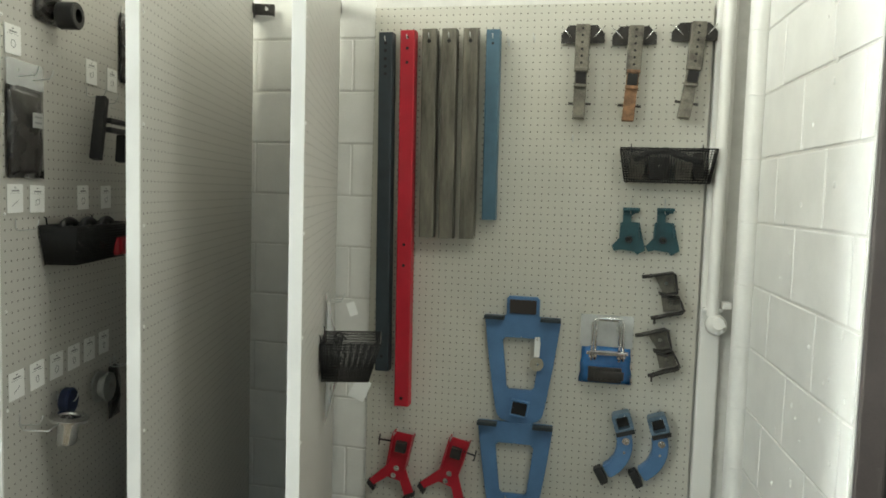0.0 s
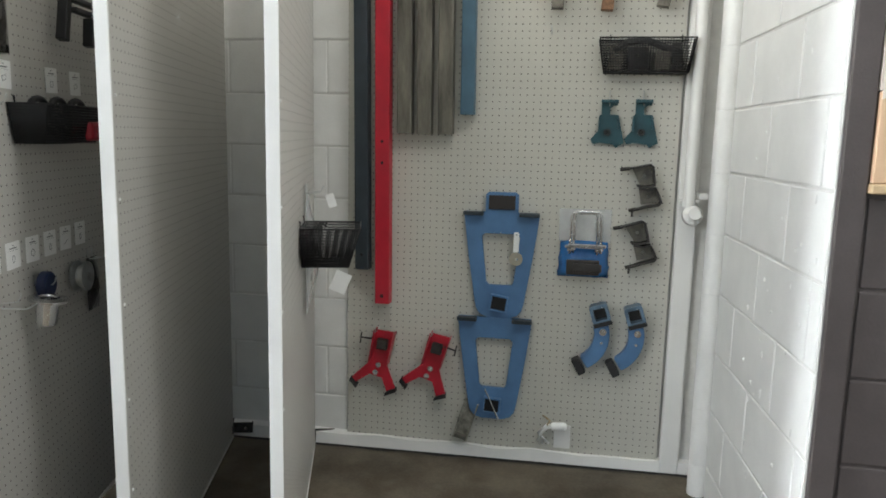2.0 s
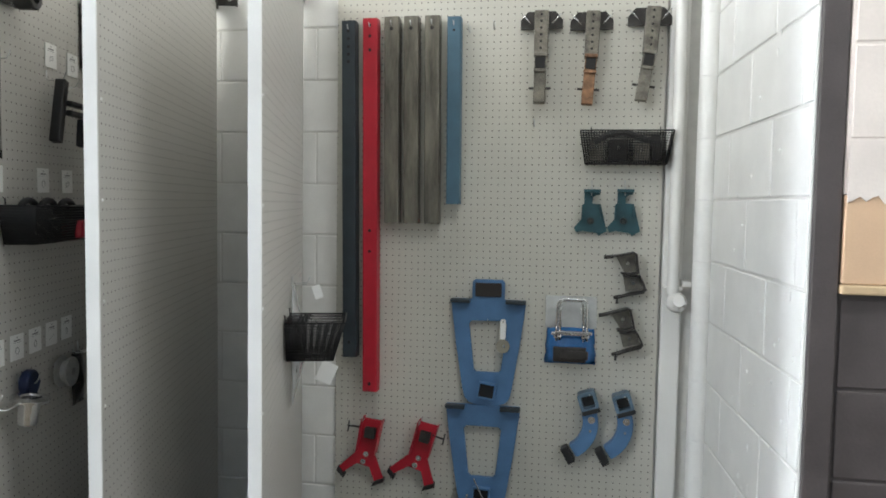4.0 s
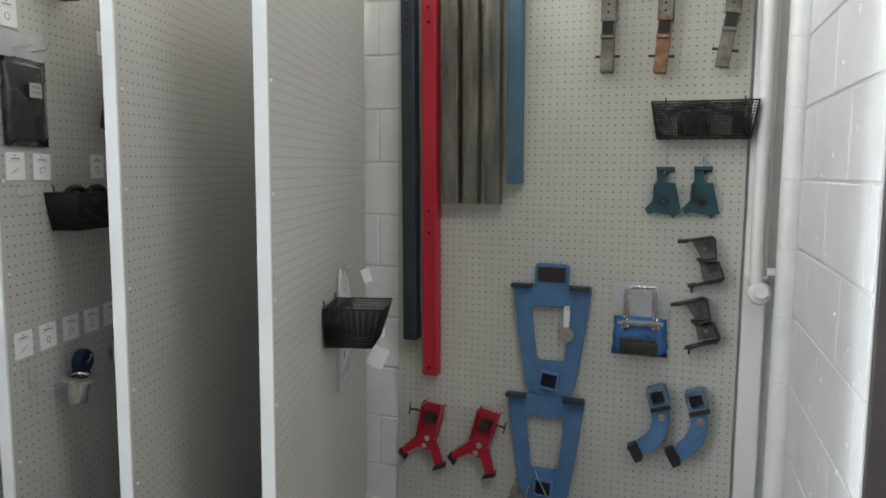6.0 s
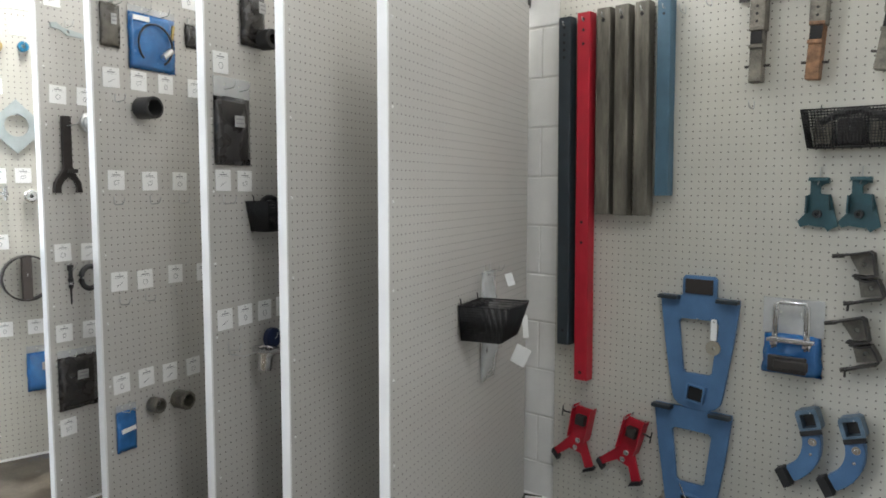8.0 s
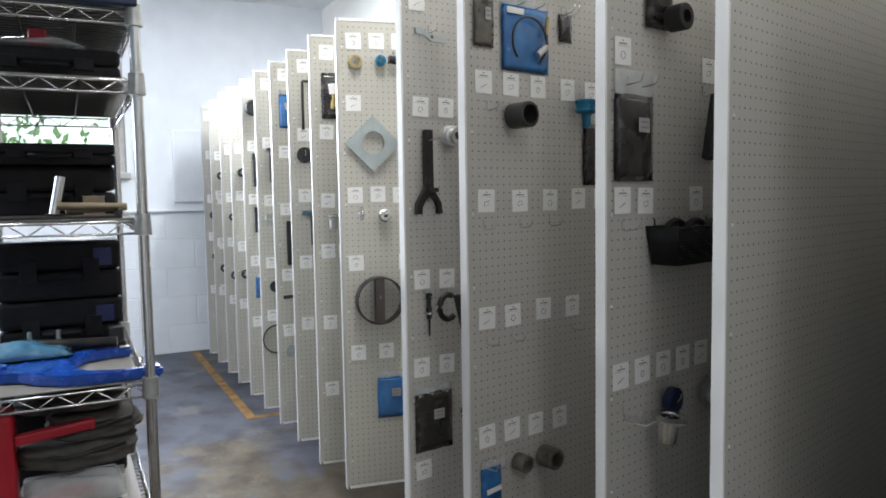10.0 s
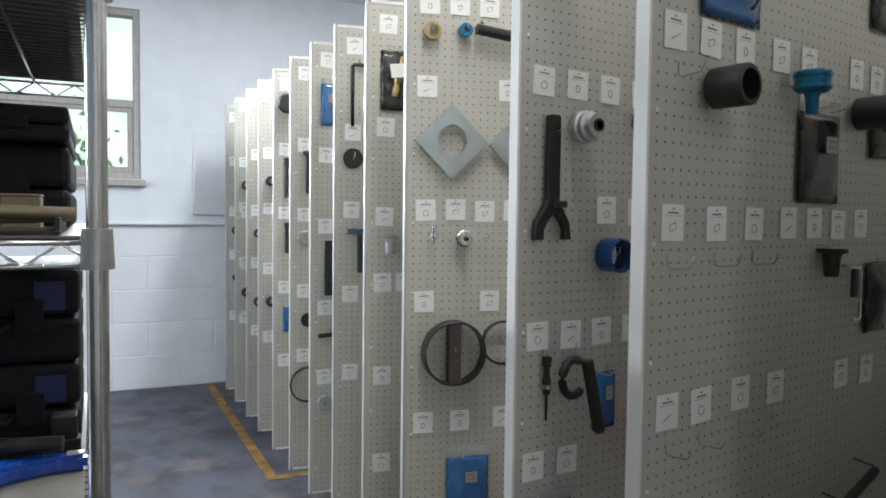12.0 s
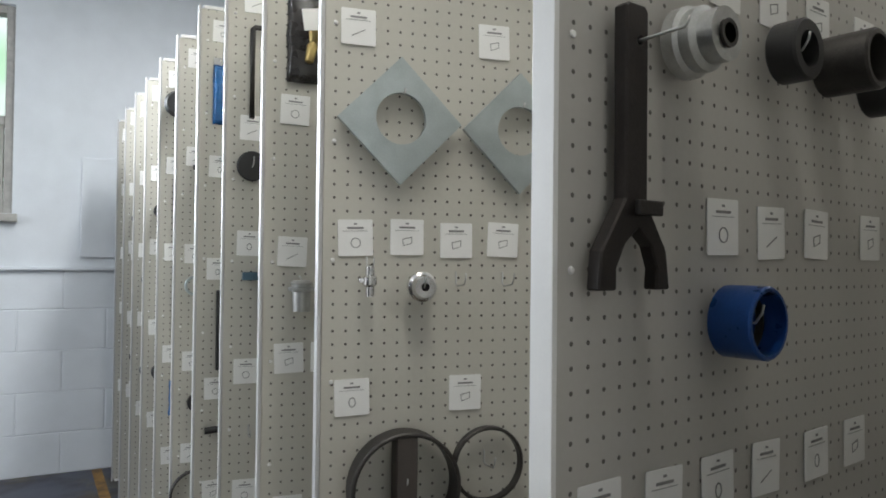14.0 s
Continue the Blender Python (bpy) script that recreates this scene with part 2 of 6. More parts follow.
for dull in (FLOOR, SHELFLINER, CASE):
    dull.node_tree.nodes["Principled BSDF"].inputs["Specular IOR Level"].default_value = 0.15


# ---- mesh helpers ----
def part(name, bm, material, parent=None, label="", m=None):
    """One mesh object from a bmesh, under a thing or a part."""
    me = bpy.data.meshes.new(name)
    bmesh.ops.recalc_face_normals(bm, faces=bm.faces)
    bm.to_mesh(me)
    bm.free()
    me.materials.append(material)
    ob = new(name, me)
    if parent:
        ob.parent = parent
    if m is not None:
        ob.matrix_basis = m
    return tagged(ob, label) if label else ob


def thing(name, m, label, category, group="", kind=""):
    """An Empty at the base of a thing."""
    ob = new(name)
    ob.empty_display_size = 0.05
    ob.matrix_basis = m
    return tagged(ob, label, category, group, kind)


def box(bm, x0, x1, y0, y1, z0, z1, bevel=0.0, m=None):
    c = bmesh.ops.create_cube(bm, size=1, matrix=Matrix.Translation(((x0 + x1) / 2, (y0 + y1) / 2, (z0 + z1) / 2)) @ Matrix.Diagonal((x1 - x0, y1 - y0, z1 - z0, 1)))
    vs = c["verts"]
    if bevel:
        es = list({e for v in vs for e in v.link_edges})
        vs = bmesh.ops.bevel(bm, geom=es, offset=bevel, segments=2, affect="EDGES", profile=0.5)["verts"]
    if m is not None:
        bmesh.ops.transform(bm, matrix=m, verts=list(set(vs)))
    return bm


def boxes(*rows, bevel=0.0):
    bm = bmesh.new()
    for r in rows:
        box(bm, *r, bevel=bevel)
    return bm


def frame_at(p, d):
    return Matrix.Translation(p) @ Vector(d).to_track_quat("Z", "Y").to_matrix().to_4x4()


def lathe(bm, profile, m=None, seg=20, close=False):
    """Turned shape: (radius, height) rows about z."""
    rings = []
    for r, h in profile:
        rings.append([bm.verts.new((r * math.cos(2 * math.pi * k / seg), r * math.sin(2 * math.pi * k / seg), h)) for k in range(seg)] if r > 1e-5 else [bm.verts.new((0, 0, h))])
    for a, b in zip(rings, rings[1:] + (rings[:1] if close else [])):
        for k in range(seg):
            k2 = (k + 1) % seg
            if len(a) == 1 and len(b) == 1:
                continue
            if len(a) == 1:
                bm.faces.new((a[0], b[k], b[k2]))
            elif len(b) == 1:
                bm.faces.new((a[k], a[k2], b[0]))
            else:
                bm.faces.new((a[k], a[k2], b[k2], b[k]))
    vs = [v for r in rings for v in r]
    for f in {f for v in vs for f in v.link_faces}:
        f.smooth = True
    n = len(profile)
    for i in range(n):
        if len(rings[i]) == 1 or (not close and i in (0, n - 1)):
            continue
        a = Vector(profile[i]) - Vector(profile[i - 1])
        b = Vector(profile[(i + 1) % n]) - Vector(profile[i])
        if a.length > 1e-7 and b.length > 1e-7 and a.angle(b) > 0.6:
            ringset = set(rings[i])
            for e in {e for v in rings[i] for e in v.link_edges}:
                if e.verts[0] in ringset and e.verts[1] in ringset:
                    e.smooth = False
    if m is not None:
        bmesh.ops.transform(bm, matrix=m, verts=vs)
    return bm


def rod(bm, p0, p1, r, seg=10, r1=None):
    p0, p1 = Vector(p0), Vector(p1)
    n = (p1 - p0).length
    b = r if r1 is None else r1
    lathe(bm, [(0, 0), (r, 0), (b, n), (0, n)], frame_at(p0, p1 - p0), seg)
    return bm


def wire(bm, pts, r, seg=6, loop=False):
    """A bent round wire through points."""
    pts = [Vector(p) for p in pts]
    n = len(pts)
    rings = []
    for i, p in enumerate(pts):
        a, b = pts[i - 1] if (i or loop) else p, pts[(i + 1) % n] if (i < n - 1 or loop) else p
        q = (b - a).normalized().to_track_quat("Z", "Y").to_matrix()
        rings.append([bm.verts.new(p + q @ Vector((r * math.cos(2 * math.pi * k / seg), r * math.sin(2 * math.pi * k / seg), 0))) for k in range(seg)])
    for a, b in zip(rings, rings[1:] + (rings[:1] if loop else [])):
        for k in range(seg):
            bm.faces.new((a[k], a[(k + 1) % seg], b[(k + 1) % seg], b[k])).smooth = True
    if not loop:
        bm.faces.new(rings[0])
        bm.faces.new(rings[-1])
    return bm


def plate(bm, outline, y0, y1, holes=(), m=None, bevel=0.0):
    """A flat plate in the x-z plane with holes cut through it, from y0 to y1."""
    edges, verts = [], []
    for loop_ in (outline, *holes):
        vs = [bm.verts.new((x, y0, z)) for x, z in loop_]
        verts += vs
        edges += [bm.edges.new((vs[i - 1], vs[i])) for i in range(len(vs))]
    fs = [g for g in bmesh.ops.triangle_fill(bm, use_beauty=True, edges=edges)["geom"] if isinstance(g, bmesh.types.BMFace)]
    ex = bmesh.ops.extrude_face_region(bm, geom=fs)["geom"]
    nv = [g for g in ex if isinstance(g, bmesh.types.BMVert)]
    bmesh.ops.translate(bm, verts=nv, vec=(0, y1 - y0, 0))
    if m is not None:
        bmesh.ops.transform(bm, matrix=m, verts=verts + nv)
    return bm


def ring(cx, cz, r, n=20, ry=None, a0=0.0):
    return [(cx + r * math.cos(a0 + 2 * math.pi * k / n), cz + (ry or r) * math.sin(a0 + 2 * math.pi * k / n)) for k in range(n)]


def rounded(x0, x1, z0, z1, r, n=4):
    out = []
    for cx, cz, a in ((x1 - r, z1 - r, 0), (x0 + r, z1 - r, 90), (x0 + r, z0 + r, 180), (x1 - r, z0 + r, 270)):
        out += [(cx + r * math.cos(radians(a + 90 * k / n)), cz + r * math.sin(radians(a + 90 * k / n))) for k in range(n + 1)]
    return out


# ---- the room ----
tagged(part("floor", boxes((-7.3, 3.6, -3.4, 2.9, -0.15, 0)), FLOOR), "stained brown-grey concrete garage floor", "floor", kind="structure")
tagged(part("ceiling", boxes((-7.3, 3.6, -3.4, 2.9, 3.30, 3.45)), CEIL), "pale painted flat ceiling", "ceiling", kind="structure")
YB, YL = 2.62, 2.46
wall_n = tagged(part("wall_north", boxes((-1.40, 0.95, YB, 2.85, 0, 3.30)), MORTAR), "white painted concrete block wall", "wall", kind="structure")
wall_nw = tagged(part("wall_north_west", boxes((-7.2, -1.405, YL, 2.85, 0, 3.30)), WHITE), "white painted wall behind the hinged panels", "wall", kind="structure")
# Unseen south wall; doorway and high opening are added to let light in.
wall_s = tagged(part("wall_south", boxes((-7.2, -6.0, -3.4, -3.2, 0, 3.30), (-3.2, -2.2, -3.4, -3.2, 0, 3.30), (-6.0, -3.2, -3.4, -3.2, 0, 1.7), (-6.0, -3.2, -3.4, -3.2, 2.8, 3.30), (2.6, 3.4, -3.4, -3.2, 0, 3.30), (-2.2, 2.6, -3.4, -3.2, 2.75, 3.30)), WHITE), "unseen white painted wall with an added doorway and high opening", "wall", kind="structure")
wall_e = tagged(part("wall_east", boxes((3.4, 3.6, -3.4, 2.85, 0, 3.30)), WHITE), "white painted wall", "wall", kind="structure")
# far wall with its window opening
WY0, WY1, WZ0, WZ1 = -0.45, 0.60, 1.685, 3.015
wall_w = tagged(part("wall_west", boxes((-7.2, -6.93, -3.4, WY0, 1.335, 3.30), (-7.2, -6.93, WY1, YL, 1.335, 3.30), (-7.2, -6.93, WY0, WY1, 1.335, WZ0), (-7.2, -6.93, WY0, WY1, WZ1, 3.30), (-7.2, -6.95, -3.4, YL, 0, 1.335)), BLUEWALL), "cool white painted wall, smooth above block courses", "wall", kind="structure")

# window in the far wall
win = thing("window_1", pose(-7.03, 0.075, WZ0), "metal-framed sash window with trees outside", "window", kind="structure")
hw = (WY1 - WY0) / 2
part("window_frame", boxes((-0.06, 0.06, -hw, -hw + 0.05, 0, 1.33), (-0.06, 0.06, hw - 0.05, hw, 0, 1.33), (-0.06, 0.06, -hw + 0.05, hw - 0.05, 0, 0.05), (-0.06, 0.06, -hw + 0.05, hw - 0.05, 1.28, 1.33), bevel=0.004), mat("grey_window_paint", (0.42, 0.41, 0.38), rough=0.5), win)
part("meeting_rail", boxes((-0.03, 0.05, -hw + 0.05, hw - 0.05, 0.565, 0.625), bevel=0.004), bpy.data.materials["grey_window_paint"], win)
part("sash", boxes((0.0, 0.035, hw - 0.095, hw - 0.052, 0.052, 0.568), (0.0, 0.035, -hw + 0.052, -hw + 0.095, 0.052, 0.568), (0.0, 0.035, -hw + 0.095, hw - 0.095, 0.052, 0.1), (0.0, 0.035, -hw + 0.095, hw - 0.095, 0.53, 0.568), bevel=0.003), bpy.data.materials["grey_window_paint"], win)
part("window_sill", boxes((-0.02, 0.16, -hw - 0.03, hw + 0.03, -0.055, -0.005), bevel=0.005), bpy.data.materials["grey_window_paint"], win)
for z0, z1 in ((0.09, 0.54), (0.62, 1.29)):
    p = part("pane", boxes((0.008, 0.013, -hw + 0.05, hw - 0.05, z0, z1)), GLASS, win)
    p.visible_shadow = False

# ledge, flush panel and blocks of the far wall
tagged(part("trim_far_wall", boxes((-6.93, -6.905, -3.2, 2.45, 1.325, 1.348), bevel=0.004), BLUEWALL), "thin painted ledge along the far wall", "trim", kind="structure")
ap = tagged(part("access_panel", boxes((-6.926, -6.90, 0.992, 1.62, 1.41, 2.07), bevel=0.006), BLUEWALL), "flush white painted access panel on the wall", "access panel", kind="structure")


def blocks(wall, corner, along, into, length, height, mat_, bw, bh, z0=0.0, skip=None, joint=0.007):
    """Courses of painted blocks in running bond on a wall, each its own piece; cut ends share no mesh."""
    along, into = Vector(along), Vector(into)
    cache = {}
    nz = int(math.ceil((height - z0) / bh))
    for k in range(nz):
        za, zb = z0 + k * bh, min(z0 + (k + 1) * bh, height)
        if zb - za < 0.04:
            continue
        x = -(bw / 2 if k % 2 else 0.0)
        while x < length - 0.02:
            a, b = max(x, 0.0), min(x + bw, length)
            x += bw
            if b - a < 0.03 or (skip and skip((a + b) / 2, (za + zb) / 2)):
                continue
            w, h = round(b - a - joint, 3), round(zb - za - joint, 3)
            if (w, h) not in cache:
                bm = bmesh.new()
                box(bm, 0, w, 0, 0.012, 0, h, bevel=0.0035)
                me = bpy.data.meshes.new("block")
                bmesh.ops.recalc_face_normals(bm, faces=bm.faces)
                bm.to_mesh(me)
                bm.free()
                me.materials.append(mat_)
                cache[(w, h)] = me
            ob = new("block", cache[(w, h)])
            ob.parent = wall
            p = Vector(corner) + along * (a + joint / 2) - into * (0.0035 + 0.001 * random.random())
            r = Matrix((along, into, (0, 0, 1))).transposed().to_4x4()
            ob.matrix_basis = Matrix.Translation((p.x, p.y, za + joint / 2)) @ r


# right wall: block wall with a bullnose edge, and the brown end beyond it
R0, R1 = Vector((0.688, 2.445, 0)), Vector((0.735, 1.56, 0))
bm = bmesh.new()
poly = [(R0.x, R0.y), (R1.x, R1.y), (1.10, 1.575), (1.10, 2.62), (0.675, 2.62), (0.675, 2.47)]
va = [bm.verts.new((x, y, 0)) for x, y in poly]
vb = [bm.verts.new((x, y, 3.30)) for x, y in poly]
for k in range(len(poly)):
    bm.faces.new((va[k - 1], va[k], vb[k], vb[k - 1]))
bm.faces.new(va), bm.faces.new(vb)
wall_r = tagged(part("wall_north_east", bm, MORTAR), "white painted block wall with worn paint and a rounded edge", "wall", kind="structure")
dv = (R1 - R0)
L = dv.length
dv.normalize()
nrm_in = Vector((-dv.y, dv.x, 0))
if nrm_in.x < 0:
    nrm_in = -nrm_in
BULL = mat("bullnose_paint", (0.79, 0.785, 0.76), rough=0.4, vary=0.05, scale=9, bump=0.25, fine=120)
for k in range(17):
    z0, z1 = -0.06 + k * 0.2085, -0.06 + (k + 1) * 0.2085 - 0.0025
    bm = bmesh.new()
    lathe(bm, [(0.0305, max(0, z0)), (0.032, max(0, z0) + 0.0015), (0.032, min(z1, 3.30) - 0.0015), (0.0305, min(z1, 3.30))], Matrix.Translation((R0.x - 0.027, R0.y + 0.008, 0)), 32)
    part("bullnose_block", bm, BULL, wall_r)

bm = bmesh.new()
rod(bm, (R0.x - 0.027, R0.y + 0.008, 0), (R0.x - 0.027, R0.y + 0.008, 3.30), 0.0310, seg=24)
part("bullnose_core", bm, BULL, wall_r)

# brown painted end wall, smooth edge strip and blocks, with a beige panel above
wall_br = tagged(part("wall_brown", boxes((0.738, 3.4, 1.545, 1.74, 0, 3.30)), BROWN), "dark brown painted block wall", "wall", kind="structure")
part("edge_strip", boxes((0.733, 0.790, 1.530, 1.543, 0, 3.30), bevel=0.004), BROWN, wall_br)
PINK = mat("pale_pink_paint", (0.74, 0.66, 0.60), rough=0.6, vary=0.06, scale=8, bump=0.3, fine=140)
tagged(part("wall_panel", boxes((0.794, 2.2, 1.522, 1.543, 1.212, 1.405), bevel=0.003), BEIGE), "beige painted band on the brown wall", "wall panel", kind="structure")
tagged(part("trim_panel", boxes((0.791, 2.2, 1.514, 1.543, 1.190, 1.211), bevel=0.004), mat("tan_trim", (0.55, 0.40, 0.24), rough=0.6)), "tan wooden trim below the beige band", "trim", kind="structure")
part("painted_backing", boxes((0.792, 2.2, 1.5290, 1.5425, 1.407, 3.30)), PINK, wall_br)
# ragged lower edge of the pale paint
bm = bmesh.new()
edge = [(0.795 + 0.0125 * k, 1.400 + 0.022 * noise.noise((k * 1.7, 4, 0)) - 0.012 * (k % 3 == 0)) for k in range(113)]
plate(bm, edge + [(2.195, 1.52), (0.795, 1.52)], 1.519, 1.5215)
tagged(part("trim_paint_edge", bm, PINK), "ragged edge of pale pink paint over beige", "paint edge", kind="structure")

# low screed that rises to the back wall
bm = bmesh.new()
rows = []
for k in range(41):
    x = -1.38 + k * (2.10 / 40)
    rise = 0.016 + 0.020 * (x + 1.38) / 2.10
    rows.append([bm.verts.new((x, y, z)) for y, z in ((1.95, 0.002), (2.25, rise * 0.45 + 0.002 * noise.noise((x * 4, 1, 0))), (2.45, rise * 0.8), (2.605, rise))])
for a, b in zip(rows, rows[1:]):
    for k in range(3):
        bm.faces.new((a[k], b[k], b[k + 1], a[k + 1])).smooth = True
tagged(part("floor_screed", bm, FLOOR), "stained concrete rising slightly to the back wall", "floor", kind="structure")

# base strip under the back pegboard
bm = bmesh.new()
n = 40
prev = None
for k in range(n + 1):
    x = -1.38 + k * (2.05 / n)
    w = 0.007 * noise.noise((x * 6, 0, 0)) + 0.005 * noise.noise((x * 23, 2, 0))
    row = [bm.verts.new(c) for c in ((x, YB, 0), (x, 2.580 + w, 0), (x, 2.588 + w, 0.066 + 0.010 * k / n + w), (x, YB, 0.080 + w))]
    if prev:
        for a in range(4):
            bm.faces.new((prev[a - 1], prev[a], row[a], row[a - 1]))
    prev = row
tagged(part("baseboard", bm, WHITE), "white painted rough base strip along the floor", "baseboard", kind="structure")
bm = bmesh.new()
prev = None
for k in range(n + 1):
    x = -1.38 + k * (2.05 / n)
    w = 0.012 * noise.noise((x * 8, 3, 0))
    rise = 0.016 + 0.020 * (x + 1.38) / 2.10
    row = [bm.verts.new((x, 2.579, rise + 0.002)), bm.verts.new((x, 2.559 + w, rise + 0.0015))]
    if prev:
        bm.faces.new((prev[0], prev[1], row[1], row[0]))
    prev = row
tagged(part("floor_gap", bm, DARK), "dark grime line where floor meets the base strip", "floor joint", kind="structure")

# strip beside the pegboard
tagged(part("trim_corner", boxes((0.545, 0.615, 2.585, YB, 0.0, 3.30), bevel=0.006), WHITE), "white painted corner board beside the pegboard", "trim", kind="structure")

# pegboard on the back wall
pb = thing("wall_pegboard", pose(-0.70, 2.60, 0.0), "off-white pegboard sheet fixed to the block wall", "pegboard", kind="structure")
part("board", boxes((0, 1.235, 0, 0.006, 0.074, 2.165)), PEGB, pb)
part("batten", boxes((0.02, 1.21, 0.0062, 0.0195, 0.10, 0.14), (0.02, 1.21, 0.0062, 0.0195, 2.10, 2.155)), WHITE, pb)

# painted line on the floor
ln = bmesh.new()
box(ln, -6.93, -4.50, 1.085, 1.145, 0.001, 0.004)
box(ln, -4.56, -4.50, 1.146, 1.40, 0.001, 0.004)
tagged(part("floor_line", ln, ORANGE), "worn orange painted line on the floor", "floor marking", kind="structure")


# ---- hinged panels ----
PH0, PH1, PLEN, PT = 0.10, 2.222, 1.22, 0.0285


RIVET = []


def panel(x, y, a, z0=PH0, material=PEG):
    """A pegboard leaf with a white edge channel, hinged to the wall at its far end."""
    m = pose(x, y, 0, 0, 0, 90 + a)
    ob = thing("pegboard_panel", m, "grey pegboard leaf with white edge channel, hinged to the wall", "display panel", "hinged pegboard panels")
    part("front_board", boxes((0.0045, PLEN, 0.0, 0.006, z0 + 0.012, PH1 - 0.012)), material, ob)
    part("back_board", boxes((0.0045, PLEN, PT - 0.006, PT, z0 + 0.012, PH1 - 0.012)), material, ob)
    part("edge_channel", boxes((-0.004, 0.0035, -0.0015, PT + 0.0015, z0, PH1), bevel=0.001), CAPDIM if material is PEGB else CAP, ob)
    part("core", boxes((0.014, PLEN - 0.004, 0.0065, PT - 0.0065, z0 + 0.02, PH1 - 0.02)), WHITE, ob)
    part("top_rail", boxes((0.012, PLEN, -0.002, PT + 0.002, PH1 - 0.0115, PH1), bevel=0.002), CAP, ob)
    part("bottom_rail", boxes((0.012, PLEN, -0.002, PT + 0.002, z0, z0 + 0.0115), bevel=0.002), CAP, ob)
    arm = (((YB if x > -1.2 else YL) - y) / math.cos(radians(a)) - PLEN) + 0.004
    for zz in (z0 + 0.04, PH1 - 0.06):
        part("hinge_bracket", boxes((PLEN - 0.02, PLEN + arm, 0.006, PT - 0.006, zz - 0.02, zz + 0.02), (PLEN - 0.03, PLEN + 0.01, -0.004, -0.0025, zz - 0.02, zz + 0.02), bevel=0.001), GUN, ob)
        hp = part("wall_plate", boxes((PLEN + 0.003, PLEN + 0.010, -0.080, 0.004, zz - 0.022, zz + 0.022), (PLEN + 0.011, PLEN + 0.022, -0.080, -0.074, zz - 0.022, zz + 0.022), bevel=0.001), GUN, ob)
        bm = bmesh.new()
        lathe(bm, [(0, 0.010), (0.007, 0.009), (0.009, 0.003), (0.009, 0)], pose(PLEN + 0.003, -0.052, zz, 0, -90, 0), 10)
        part("bolt", bm, CHROME, hp)
    for k in range(9):
        if not RIVET:
            bm = bmesh.new()
            lathe(bm, [(0, 0.0030), (0.0032, 0.0024), (0.0046, 0)], pose(0, 0, 0, 90), seg=8)
            RIVET.append(part("rivet", bm, CAP, ob).data)
            r = ob.children[-1]
        else:
            r = new("rivet", RIVET[0])
            r.parent = ob
        r.matrix_basis = pose(0.024, 0.0, z0 + 0.12 + k * (PH1 - z0 - 0.24) / 8 + random.uniform(-0.01, 0.01))
    return m


PANELS = {}
for key, x, y, a, z0, mt in (
    ("B", -0.491, 1.413, 16.4, 0.015, PEG), ("A", -0.880, 1.375, 14.5, 0.02, PEG), ("C", -1.215, 1.320, 12.5, 0.06, PEG),
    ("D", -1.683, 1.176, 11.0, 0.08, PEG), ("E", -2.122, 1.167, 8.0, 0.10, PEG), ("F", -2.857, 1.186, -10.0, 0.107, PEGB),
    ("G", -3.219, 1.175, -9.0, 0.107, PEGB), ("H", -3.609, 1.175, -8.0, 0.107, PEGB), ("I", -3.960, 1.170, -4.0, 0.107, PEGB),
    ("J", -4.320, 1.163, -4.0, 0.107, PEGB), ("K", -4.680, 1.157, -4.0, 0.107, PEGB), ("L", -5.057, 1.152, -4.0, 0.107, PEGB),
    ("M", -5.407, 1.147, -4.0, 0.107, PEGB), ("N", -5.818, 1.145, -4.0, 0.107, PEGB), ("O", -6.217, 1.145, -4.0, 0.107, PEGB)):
    PANELS[key] = panel(x, y, a, z0, mt)
PANELS["W"] = pose(-0.70, 2.60, 0)


# ---- small kinds of things on the boards ----
def at(key, s, z, out=0.0, turn=0.0):
    """Pose on a board: s metres from its near edge, z up, out of its face; x runs along the board and -y towards the viewer."""
    return PANELS[key] @ Matrix.Translation((s, -out, z)) @ pose(0, 0, 0, 0, turn, 0)


CARDS = {}


